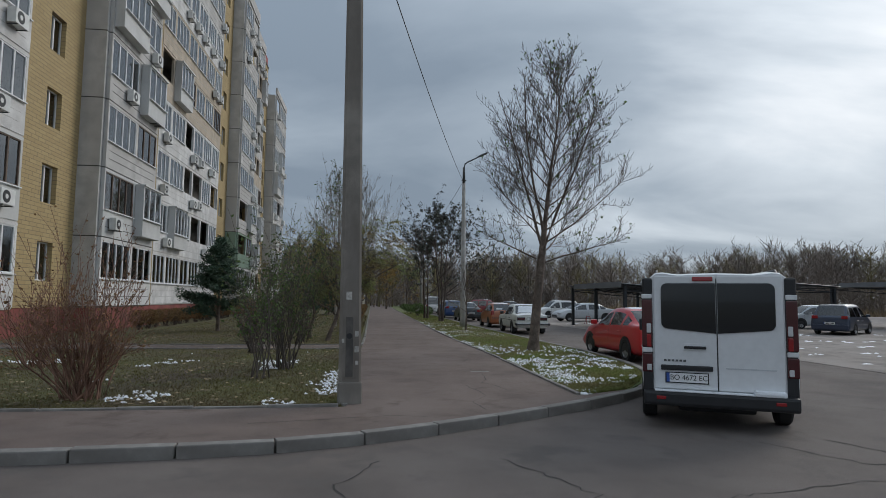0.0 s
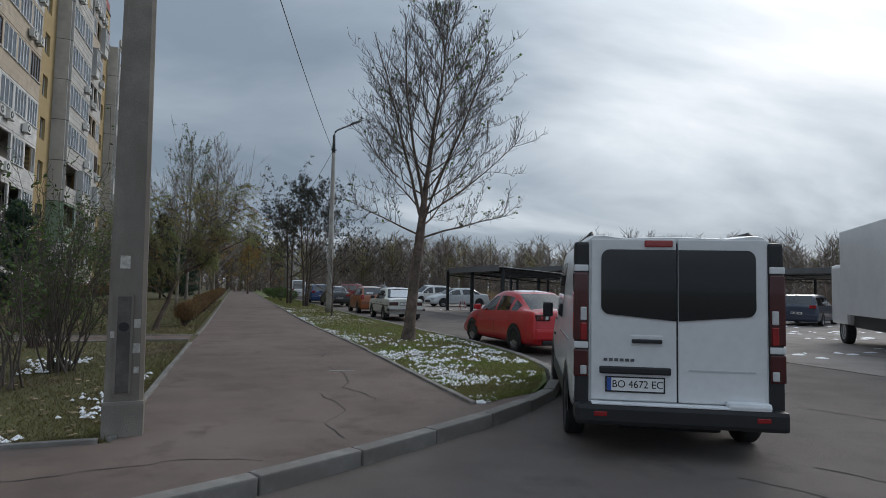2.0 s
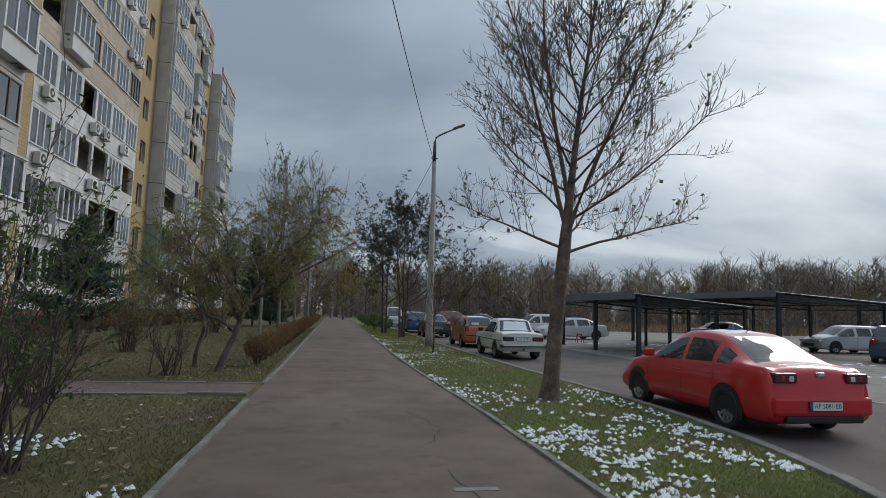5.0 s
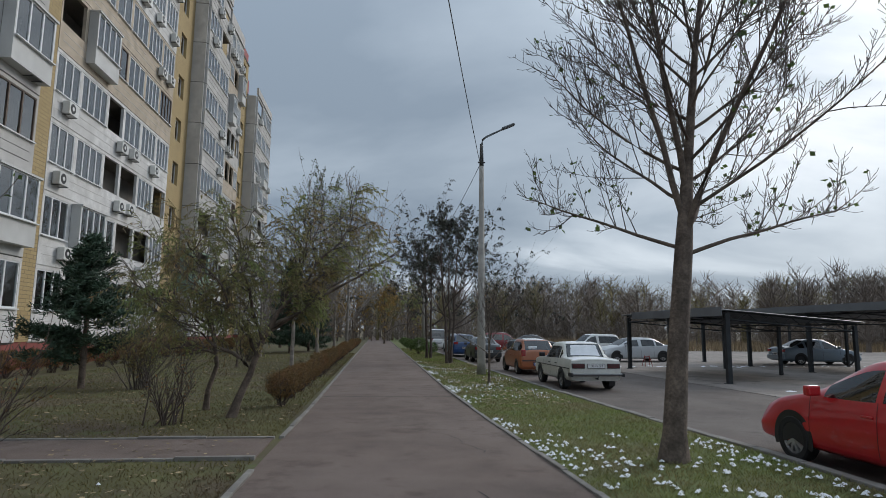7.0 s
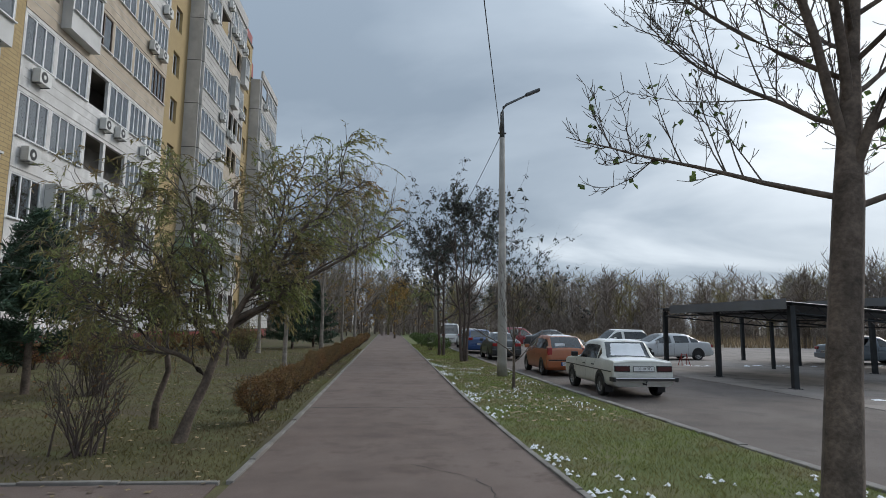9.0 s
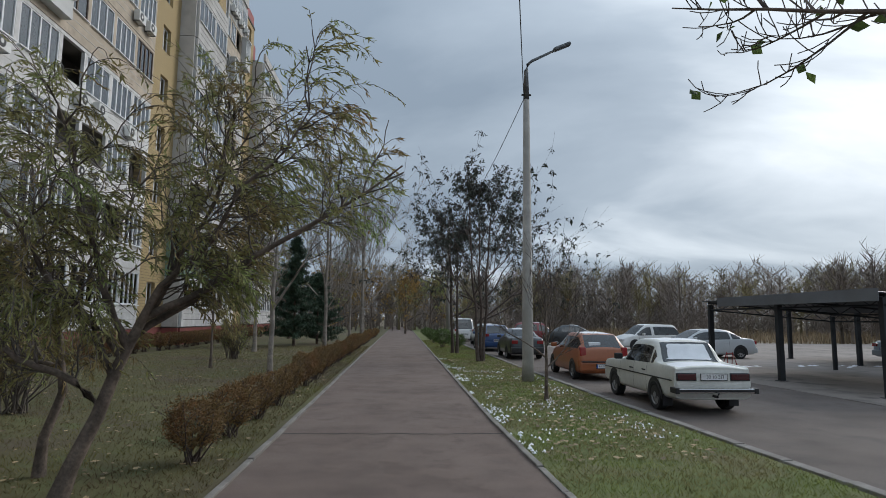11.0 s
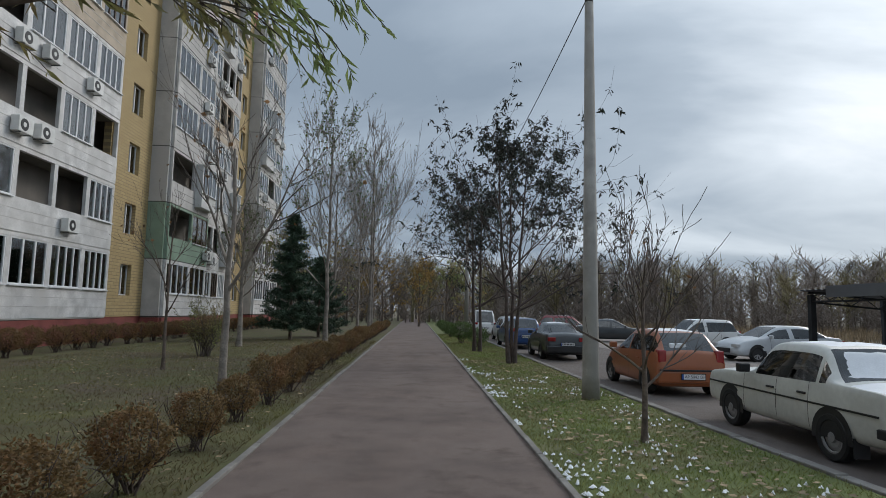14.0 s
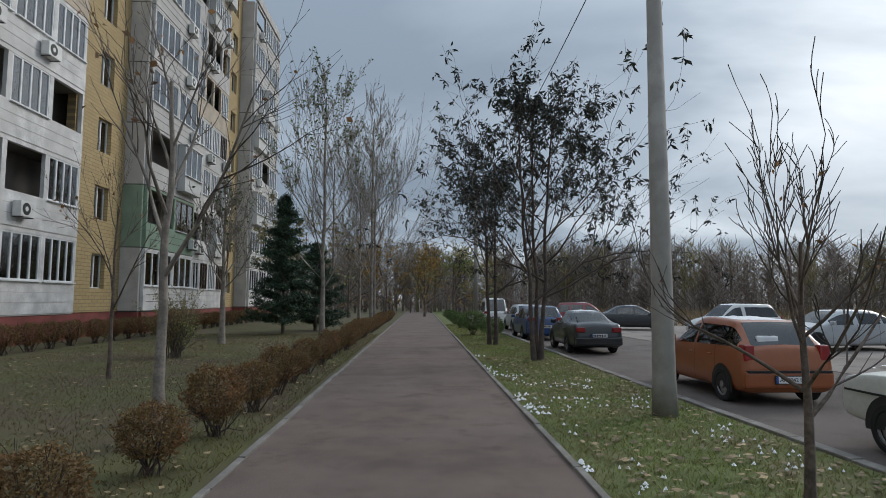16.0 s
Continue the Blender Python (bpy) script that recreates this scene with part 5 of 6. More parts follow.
def off_axis(g, axis, angle):
    side = axis.orthogonal().normalized()
    side.rotate(Matrix.Rotation(g.r.uniform(0, 6.28), 3, axis))
    return axis * math.cos(angle) + side * math.sin(angle)


def poplar(x, y, seed):
    """A short trunk that divides into steep stems and sweeping limbs, set all along with short upturned twigs."""
    g = Grower(seed)
    g.minr = 0.0042
    r = g.r
    spine = [Vector(q) for q in ((0, 0, -0.06), (0.03, 0, 0.35), (0.12, 0, 1.4), (0.27, 0, 2.8), (0.42, 0.02, 4.2), (0.62, 0.05, 5.8), (0.85, 0.02, 7.4), (1.0, 0, 9.3))]
    g.bar(spine, [0.23, 0.16, 0.14, 0.125, 0.07, 0.045, 0.026, 0.008], False)

    def on_spine(z):
        k = max(i for i, q in enumerate(spine[:-1]) if q.z <= z)
        return spine[k].lerp(spine[k + 1], (z - spine[k].z) / (spine[k + 1].z - spine[k].z))

    def twigs(pts, start, gap, reach, leafy):
        for i in range(len(pts) - 1):
            if i / len(pts) < start:
                continue
            seg = pts[i + 1] - pts[i]
            for q in range(max(1, round(seg.length / gap))):
                p = pts[i] + seg * r.random()
                d = off_axis(g, seg.normalized(), r.uniform(0.6, 1.15))
                t = bent(g, p, d, reach * r.uniform(0.4, 1.3), 0.0048, 3, True, 0.10, Vector((0, 0, 0.26)))
                if r.random() < 0.55:
                    bent(g, t[1], off_axis(g, (t[2] - t[1]).normalized(), 0.7), reach * 0.45, 0.004, 2, True, 0.1, Vector((0, 0, 0.25)))
                if r.random() < leafy:
                    for _ in range(2):
                        g.leaf_at(t[-1] + Vector((r.gauss(0, .03), r.gauss(0, .03), -.02)), 0.085, 0.8, 0.5)

    limbs = 36
    for k in range(limbs):
        t = k / (limbs - 1)
        z = 2.72 + 5.6 * t ** 1.15
        a = 1.32 - 0.72 * min(1, t * 1.2) + r.uniform(-.12, .12)
        az = k * 2.4 + r.uniform(-.3, .3)
        stem = k in (2, 4, 7)
        if stem:
            a = 0.34
        L = 5.2 if stem else (3.5 - 1.9 * t) * r.uniform(0.85, 1.1)
        rad = 0.05 if stem else 0.031 - 0.016 * t
        main = bent(g, on_spine(z), Vector((math.cos(az) * math.sin(a), math.sin(az) * math.sin(a), math.cos(a))), L, rad, 9, False, 0.05, Vector((0, 0, 0.015 if t < 0.1 else 0.06)), 0.16)
        leafy = 0.16 if t > 0.9 or t < 0.1 else 0.03
        twigs(main, 0.25, 0.10, 0.36, leafy)
        for q in range(int(4 + L * 3.0)):
            u = r.uniform(0.18, 0.92)
            i = min(int(u * 9), 8)
            p = main[i].lerp(main[i + 1], u * 9 - i)
            way = (main[i + 1] - main[i]).normalized()
            sub = bent(g, p, off_axis(g, way, r.uniform(0.45, 0.85)), (0.5 + L * 0.34 * (1.15 - u)) * r.uniform(0.75, 1.25), 0.010, 5, True, 0.07, Vector((0, 0, 0.10)), 0.3)
            twigs(sub, 0.1, 0.075, 0.25, leafy)
    return g.build("poplar_tree", "tall young tree, nearly bare, on the verge", "tree", pose(x, y, -0.02), M_BARK, M_TWIG, M_LEAF_GREEN)


poplar(5.0, 18.3, 3)
DARK = dict(levels=3, kids=(0, 6, 6, 3), spread=0.75, curl=0.16, up=0.05, shrink=0.55, leaf=0.55, size=0.20, narrow=0.4, droop=0.7, reach=0.50, per=2)
DARK = dict(DARK, kids=(0, 6, 5, 3), leaf=0.42, size=0.17, narrow=0.32, droop=0.9, reach=0.56, cluster=7, per=1)
tree("rowan_tree", "tree with clusters of dark withered leaves on the verge", 4.9, 41.4, 17, 8.4, 1.6, 0.07, 10, DARK, M_DARKTWIG, M_DARKTWIG, M_LEAF_DARK, trunks=3, limb_angle=(0.45, 1.05), lean=(0.05, 0.0))
tree("rowan_tree", "tree with clusters of dark withered leaves on the verge", 4.35, 47.0, 12, 7.0, 1.8, 0.08, 9, dict(DARK, leaf=0.35), M_DARKTWIG, M_DARKTWIG, M_LEAF_DARK, trunks=2, limb_angle=(0.35, 0.9))
SAP = dict(levels=3, kids=(0, 5, 4, 2), spread=0.5, curl=0.12, up=0.10, shrink=0.5, leaf=0.03, size=0.07, narrow=0.5, droop=0.2, reach=0.62)
tree("sapling", "small bare sapling with a crooked dark stem", 4.68, 29.65, 21, 2.75, 0.75, 0.048, 11, SAP, M_BARK, M_TWIG, M_LEAF_BROWN, limb_angle=(0.4, 1.0), minr=0.004)
WILLOW = dict(levels=4, kids=(0, 6, 4, 4), spread=0.85, curl=0.24, up=0.0, shrink=0.54, leaf=0.85, size=0.13, narrow=0.2, droop=0.9, reach=0.64, per=3, tipup=-0.35)


def willow(x, y, seed, trunk, radius, limbs, twigs_per, leafy, sweep, label):
    """A leaning crooked trunk, corkscrew limbs and long hanging twigs lined with narrow leaves."""
    g = Grower(seed)
    g.minr = 0.0028
    r = g.r
    pts = [Vector(q) for q in trunk]
    n = len(pts) - 1
    g.bar(pts, [radius * (1.3 if k == 0 else 1 - 0.45 * k / n) for k in range(n + 1)], False)

    def clear(p):
        return p.z < 4.6 and p.x + x < 1.55 and not (p.x + x > 0.1 and p.z < 2.7)

    def hang(p, way):
        L = r.uniform(0.35, 0.95)
        tw = [p]
        w = (way + Vector((sweep, 0, 0.25))).normalized()
        ph = r.uniform(0, 6.28)
        steps = 7
        for k in range(steps):
            w = (w + Vector((0.26 * math.sin(ph + k * 1.9) + sweep * 0.25, 0.26 * math.cos(ph + k * 1.9), -0.30))).normalized()
            nxt = tw[-1] + w * L / steps
            if not clear(nxt):
                break
            tw.append(nxt)
        if len(tw) < 3:
            return
        g.bar(tw, [0.004 - 0.0002 * k for k in range(len(tw))], True)
        if r.random() > leafy:
            return
        for i in range(1, len(tw) - 1):
            seg = tw[i + 1] - tw[i]
            for _ in range(4):
                q = tw[i] + seg * r.random()
                d = (seg.normalized() * 0.8 + Vector((r.gauss(0, .5), r.gauss(0, .5), r.gauss(-.35, .35)))).normalized()
                sd = d.cross(Vector((r.gauss(0, 1), r.gauss(0, 1), 0.3))).normalized()
                ll, b = r.uniform(0.06, 0.12), len(g.leaf)
                c = d.cross(sd) * ll * 0.12
                g.leaf += [q, q + d * ll * 0.45 + sd * ll * 0.09 + c, q + d * ll, q + d * ll * 0.45 - sd * ll * 0.09 + c]
                g.lf.append((b, b + 1, b + 2, b + 3))

    for at, way, L in limbs:
        i = min(int(at * n), n - 1)
        p = pts[i].lerp(pts[i + 1], at * n - i)
        cur, w, limb = p.copy(), Vector(way).normalized(), [p]
        ph = r.uniform(0, 6.28)
        for k in range(12):
            w = (w + Vector((0.22 * math.sin(ph + k * 1.3), 0.22 * math.cos(ph + k * 1.3), 0.20 * math.sin(ph * 2 + k * 1.1)))).normalized()
            nxt = cur + w * L / 12
            if not clear(nxt):
                w = Vector((-0.3 if nxt.x + x > 1.4 else w.x, w.y, 0.5 if nxt.z < 3 else -0.15)).normalized()
                nxt = cur + w * L / 12
            cur = nxt
            limb.append(cur.copy())
        g.bar(limb, [radius * 0.5 * (1 - 0.8 * k / 12) for k in range(13)], False)
        for k in range(2, 13):
            for _ in range(2):
                d = off_axis(g, (limb[k] - limb[k - 1]).normalized(), r.uniform(0.5, 1.1))
                d.z = abs(d.z) * 0.7
                sub, w = [limb[k]], d.normalized()
                sl, ph = r.uniform(0.4, 1.0), r.uniform(0, 6.28)
                for j in range(6):
                    w = (w + Vector((0.36 * math.sin(ph + j * 1.7), 0.36 * math.cos(ph + j * 1.7), 0.05))).normalized()
                    nxt = sub[-1] + w * sl / 6
                    if not clear(nxt):
                        break
                    sub.append(nxt)
                if len(sub) < 3:
                    continue
                g.bar(sub, [0.011 - 0.001 * j for j in range(len(sub))], True)
                for _ in range(twigs_per):
                    j = r.randrange(1, len(sub))
                    hang(sub[j], (sub[j] - sub[j - 1]).normalized())
    return g.build("curly_willow", label, "tree", pose(x, y, -0.02), M_BARK, M_TWIG, M_LEAF_OLIVE)


willow(-1.6, 22.5, 31, [(0, 0, -0.05), (0.12, 0.03, 0.35), (0.30, 0.08, 0.8), (0.42, 0.15, 1.25), (0.60, 0.2, 1.7)], 0.085,
       [(0.95, (0.35, 0.1, 1.0), 2.6), (1.0, (0.9, 0.3, 0.9), 3.0), (0.95, (0.9, -0.2, 1.0), 2.8), (0.9, (0.5, 0.8, 0.9), 2.6), (0.85, (-0.1, -0.4, 1.0), 2.4), (0.8, (-0.9, 0.2, 0.8), 2.6), (0.55, (-0.9, -0.2, 0.45), 2.0), (0.7, (-0.7, -0.5, 0.9), 2.4), (0.9, (0.2, 0.5, 1.2), 2.6)], 7, 0.8, 0.25,
       "twisted leaning willow with hanging olive and brown leaves")
willow(-2.35, 23.6, 32, [(0, 0, -0.05), (0.02, 0, 0.4), (0.16, 0.05, 0.9), (0.05, 0.1, 1.5), (-0.1, 0.1, 1.9)], 0.06,
       [(1.0, (-0.5, 0.2, 1.0), 1.9), (0.95, (0.4, 0.5, 1.0), 2.1), (0.9, (-1.0, -0.1, 0.5), 1.7), (0.8, (-0.6, -0.5, 0.6), 1.5), (0.6, (-1.0, 0.3, 0.3), 1.3)], 4, 0.5, 0.1,
       "small twisted willow, half bare, beside the path")
YOUNG = dict(levels=3, kids=(0, 6, 4, 3), spread=0.55, curl=0.09, up=0.06, shrink=0.52, leaf=0.06, size=0.10, narrow=0.7, droop=0.3, reach=0.55)
tree("young_maple", "slim bare young maple with a few orange leaves", -1.95, 33.2, 41, 6.0, 1.9, 0.085, 8, YOUNG, M_PALEBARK, M_TWIG, M_LEAF_BROWN, limb_angle=(0.35, 0.8))
tree("young_maple", "slim bare young maple on the lawn", -4.9, 37.7, 42, 4.6, 1.3, 0.05, 6, YOUNG, M_BARK, M_TWIG, M_LEAF_BROWN, limb_angle=(0.35, 0.8))
BIRCH = dict(BARE, kids=(0, 7, 5, 3), spread=0.45, up=0.09, shrink=0.48, leaf=0.02, reach=0.40, size=0.14)
for k, (x, y, hh, lf) in enumerate(((-3.0, 53.0, 14.2, 0.30), (-1.3, 60.0, 15.6, 0.0), (-1.6, 66.0, 15.0, 0.0), (-4.0, 63.0, 13, 0.02), (-5.8, 47.5, 6.5, 0.05), (-3.0, 70, 12, 0.0))):
    tree("birch_tree", "tall slender leafless tree on the lawn", x, y, 50 + k, hh, 2.0, 0.12, 18, dict(BIRCH, leaf=lf), M_PALEBARK, M_PALEBARK, M_LEAF_GREEN, limb_angle=(0.35, 0.85), minr=0.008, limb_r=0.36)
for k, (x, y, hh) in enumerate(((-7.5, 66, 8), (2.0, 84, 7), (4.5, 78, 6), (-2, 88, 8), (6.8, 96, 8), (-5, 80, 9))):
    tree("autumn_tree", "low tree with thin yellow-brown autumn leaves", x, y, 70 + k, hh, 1.2, 0.12, 10, dict(WILLOW, levels=3, leaf=0.6, kids=(0, 6, 5, 3), size=0.22, narrow=0.5, up=0.03, tipup=-0.05), M_BARK, M_TWIG, M_LEAF_ORANGE if k % 2 else M_LEAF_OLIVE)


def conifer(name, label, x, y, height, width, seed, start=0.25):
    g = Grower(seed)
    r = g.r
    g.bar([Vector((0, 0, height * k / 6)) for k in range(7)], [0.09 * (1 - k / 6.5) + 0.008 for k in range(7)], False)
    for k in range(int(height * 24)):
        t = r.random() ** 0.8
        z = start + (height - start) * t
        reach = width * (1 - t) ** 0.75 * r.uniform(0.4, 1.15) + 0.08
        az = r.uniform(0, 6.28)
        d = Vector((math.cos(az), math.sin(az), r.uniform(0.15, 0.6)))
        pts = [Vector((0, 0, z)) + d * reach * q + Vector((0, 0, -0.12 * reach * q * q)) for q in (0, 0.35, 0.7, 1)]
        g.bar(pts, [0.014, 0.01, 0.007, 0.004], True)
        for q in range(int(12 + reach * 46)):
            s = r.uniform(0.2, 1.02)
            c = pts[0] + d * reach * s + Vector((0, 0, -0.12 * reach * s * s))
            for _ in range(4):
                g.leaf_at(c + Vector((r.gauss(0, .06), r.gauss(0, .06), r.gauss(0, .06))), 0.19, 0.17, -0.4)
    return g.build(name, label, "conifer", pose(x, y, -0.02), M_BARK, M_DARKTWIG, M_NEEDLE, "pines on the lawn")


conifer("pine_tree", "small dense dark green pine on the lawn", -6.9, 28.2, 4.1, 1.75, 81, 0.5)
conifer("pine_tree", "dark green pine beside bare trees", -4.9, 53.5, 6.6, 1.9, 82, 0.3)
conifer("pine_tree", "dark green pine beside bare trees", -4.0, 57.0, 4.6, 1.8, 83, 0.2)


def shrub(name, label, x, y, height, width, seed, stems, leaf, leaf_mat, twig_mat, size=0.05, up=0.06, narrow=0.55, per=2):
    g = Grower(seed)
    r = g.r
    o = dict(levels=3, kids=(0, 5, 4, 3), spread=0.5, curl=0.13, up=up, shrink=0.48, leaf=leaf, size=size, narrow=narrow, droop=0.2, per=per)
    for k in range(stems):
        az, a = r.uniform(0, 6.28), r.uniform(0.05, math.atan2(width / 2, height * 0.8))
        d = Vector((math.cos(az) * math.sin(a), math.sin(az) * math.sin(a), math.cos(a)))
        g.branch(Vector((r.gauss(0, .12), r.gauss(0, .12), -0.03)), d, height * r.uniform(0.5, 0.85), 0.016, 1, o)
    return g.build(name, label, "shrub", pose(x, y, -0.01), twig_mat, twig_mat, leaf_mat, "")


shrub("bare_shrub", "reddish-brown bare shrub on the lawn", -4.35, 9.75, 1.95, 2.2, 91, 44, 0.30, M_LEAF_BROWN, M_REDTWIG)
shrub("green_shrub", "loose shrub with small green leaves", -1.9, 13.7, 2.6, 1.9, 92, 26, 0.8, M_LEAF_GREEN, M_TWIG, 0.055)
shrub("lilac_shrub", "lilac shrub with a few green leaves", -2.2, 12.2, 2.2, 1.3, 93, 9, 0.5, M_LEAF_GREEN, M_TWIG, 0.08)
shrub("bare_shrub", "dark leafless shrub beside the side path", -3.3, 17.6, 1.4, 2.0, 94, 20, 0.10, M_LEAF_BROWN, M_DARKTWIG)
shrub("bare_shrub", "dark leafless shrub beside the side path", -2.5, 21.6, 1.2, 1.3, 95, 15, 0.08, M_LEAF_BROWN, M_DARKTWIG)
shrub("yellow_shrub", "shrub with yellowish green leaves on the lawn", -5.3, 27.9, 1.9, 2.2, 96, 26, 0.9, M_LEAF_OLIVE, M_TWIG, 0.06)
shrub("yellow_shrub", "shrub with yellowish green leaves on the lawn", -5.4, 42.2, 1.7, 2.2, 97, 30, 1.0, M_LEAF_OLIVE, M_TWIG, 0.06)
shrub("bare_shrub", "reddish-brown bare shrub on the lawn", -7.2, 14.0, 1.6, 2.4, 98, 20, 0.15, M_LEAF_BROWN, M_REDTWIG)


def bush(seed, rx, ry, rz, leaves, size=0.042):
    """A clipped bush: bare stems below, a dense uneven shell of small leaves."""
    r = random.Random(seed)
    g = Grower(seed)
    o = dict(levels=2, kids=(0, 4, 3), spread=0.5, curl=0.15, up=0.03, shrink=0.5, leaf=0, size=0, narrow=0, droop=0)
    for k in range(14):
        az = r.uniform(0, 6.28)
        g.branch(Vector((r.gauss(0, .06), r.gauss(0, .06), -.02)), Vector((math.cos(az) * .55 * rx / rz, math.sin(az) * .55 * ry / rz, 1)), rz * 1.35, 0.012, 1, o)
    for k in range(leaves):
        d = Vector((r.gauss(0, 1), r.gauss(0, 1), r.gauss(0, 1))).normalized()
        q = (0.82 + 0.24 * noise.noise(d * 2.4 + Vector((seed, 0, 0)))) * r.uniform(0.72, 1.04)
        p = Vector((d.x * rx * q, d.y * ry * q, rz * 1.12 + d.z * rz * q * 0.88))
        if p.z < 0.22 * rz and r.random() < 0.7:
            continue
        g.leaf_at(p, size, 0.6, 0.0)
    return g


hedge_rows = [bush(200 + k, 0.43, 0.43, 0.41, 3600, 0.036) for k in range(3)]
HEDGE_Y = [24.2, 25.8, 27.3, 28.9, 30.7, 32.3, 33.9, 35.5, 37.0, 38.5]
rr = random.Random(6)
while HEDGE_Y[-1] < 74:
    HEDGE_Y.append(HEDGE_Y[-1] + rr.uniform(1.4, 1.65))
masters = [g.build("hedge_bush", "clipped brown-green hedge bush beside the path", "bush", pose(-0.92, HEDGE_Y[k], -0.01), M_DARKTWIG, M_DARKTWIG, M_LEAF_HEDGE, "hedge along the path") for k, g in enumerate(hedge_rows)]
for k, y in enumerate(HEDGE_Y[3:]):
    s = rr.uniform(0.9, 1.1)
    c = copy_thing(masters[k % 3], pose(-0.92 + rr.uniform(-.06, .06), y, -0.01, 0, 0, rr.uniform(0, 360)))
    c.scale = (s, s * 0.92, s * rr.uniform(0.92, 1.1))
for k in range(34):
    c = copy_thing(masters[k % 3], pose(-10.6 + rr.uniform(-.1, .1), 29 + 1.25 * k, -0.01, 0, 0, rr.uniform(0, 360)))
    c["group"] = "hedge in front of the house"
    c["label"] = "clipped brown-green hedge bush in front of the house"
    c.scale = (1.15, 1.2, 1.2)
big = bush(230, 0.8, 0.85, 0.62, 5200, 0.05).build("round_bush", "large rounded dark green bush on the verge", "bush", pose(4.05, 53.0, -0.01), M_DARKTWIG, M_DARKTWIG, M_LEAF_GREEN, "bushes on the verge")
copy_thing(big, pose(4.6, 50.0, -0.01, 0, 0, 70)).scale = (0.75, 0.75, 0.8)
for q in (60.0, 66, 72):
    copy_thing(big, pose(3.9, q, -0.01, 0, 0, q * 7)).scale = (0.8, 0.8, 0.8)


# ---- woods on the horizon ----
rw = np.random.RandomState(5)


def wood_tree(seed, n):
    r = np.random.RandomState(seed)
    V, F = [], []

    def blade(p, q, w):
        b = len(V)
        d = np.cross(q - p, r.normal(size=3))
        d = d / (np.linalg.norm(d) + 1e-6) * w
        V.extend([p - d, p + d, q + d * 0.2, q - d * 0.2])
        F.append((b, b + 1, b + 2, b + 3))

    blade(np.array([0, 0, 0.]), np.array([0, 0, 0.8]), 0.018)
    blade(np.array([0, 0, 0.]), np.array([0.01, 0, 0.8]), 0.018)
    for k in range(n):
        z = r.uniform(0.12, 0.82)
        a = r.uniform(0, 6.28)
        L = r.uniform(0.08, 0.34) * (1.15 - z)
        p = np.array([0, 0, z]) + r.normal(size=3) * 0.015
        q = p + np.array([math.cos(a) * L, math.sin(a) * L, L * r.uniform(0.5, 1.6)])
        blade(p, q, 0.006)
        for _ in range(4):
            m = p + (q - p) * r.uniform(0.3, 1)
            blade(m, m + np.array([r.normal() * 0.05, r.normal() * 0.05, r.uniform(0.02, 0.12)]), 0.0035)
    return np.array(V), np.array(F)


kinds = [wood_tree(s, 42) for s in range(5)]


def woods(name, label, spots, mat):
    VV, FF, base = [], [], 0
    for x, y, hh, wd, k in spots:
        V, F = kinds[k]
        a = rw.uniform(0, 6.28)
        c, s = math.cos(a), math.sin(a)
        P = np.stack([(V[:, 0] * c - V[:, 1] * s) * wd + x, (V[:, 0] * s + V[:, 1] * c) * wd + y, V[:, 2] * hh - 0.3], 1)
        VV.append(P)
        FF.append(F + base)
        base += len(V)
    ob = raw(name, np.concatenate(VV), np.concatenate(FF), mat)
    return tagged(ob, label, "woods", kind="stuff")


spots, spots2 = [], []
for k in range(620):
    a = rw.uniform(-28, 78)
    d = rw.uniform(105, 165)
    if a < -2 and d < 120:
        d += 25
    hh = rw.uniform(8.0, 13.0) * d / 125
    row = (d * math.sin(radians(a)), d * math.cos(radians(a)), hh, hh * 1.25, k % 5)
    (spots2 if rw.rand() < 0.27 else spots).append(row)
for k in range(60):
    a = rw.uniform(30, 75)
    spots.append((82 * math.sin(radians(a)), 82 * math.cos(radians(a)), rw.uniform(6, 10.5), 8.5, k % 5))
woods("bare_woods", "leafless grey-brown woods beyond the field", spots, M_WOODS)
woods("autumn_woods", "thin yellow-brown autumn woods beyond the field", spots2, M_WOODS_LEAF)
scrub = [(d * math.sin(radians(a)), d * math.cos(radians(a)), rw.uniform(2.5, 5.0), 5.5, k % 5) for k, (a, d) in enumerate(zip(rw.uniform(-20, 78, 700), rw.uniform(95, 120, 700)))]
woods("woodland_scrub", "dense brown undergrowth at the edge of the woods", scrub, M_WOODS)


def blades(name, label, category, X, Y, Z, hgt, wid, mat, lean=0.5):
    n = len(X)
    a = rw.uniform(0, 6.28, n)
    H = hgt * rw.uniform(0.5, 1.3, n)
    dx, dy = np.cos(a) * wid, np.sin(a) * wid
    lx, ly = rw.normal(size=n) * H * lean, rw.normal(size=n) * H * lean
    V = np.stack([np.stack([X - dx, Y - dy, Z], 1), np.stack([X + dx, Y + dy, Z], 1), np.stack([X + lx, Y + ly, Z + H], 1)], 1).reshape(-1, 3)
    F = np.arange(3 * n).reshape(-1, 3)
    return tagged(raw(name, V, F, mat), label, category, kind="stuff")


n = 26000
X, Y = rw.uniform(-40, 110, n), rw.uniform(67, 112, n)
keep = (X > 10.5) | (X < -16)
blades("dry_reeds", "tall dry reeds in the field", "reeds", X[keep], Y[keep], np.full(keep.sum(), -0.26), 1.0, 0.05, M_REED, 0.25)
n = 12000
X, Y = rw.uniform(71, 110, n), rw.uniform(-10, 70, n)
blades("dry_reeds", "tall dry reeds in the field", "reeds", X, Y, np.full(n, -0.26), 1.0, 0.05, M_REED, 0.25)
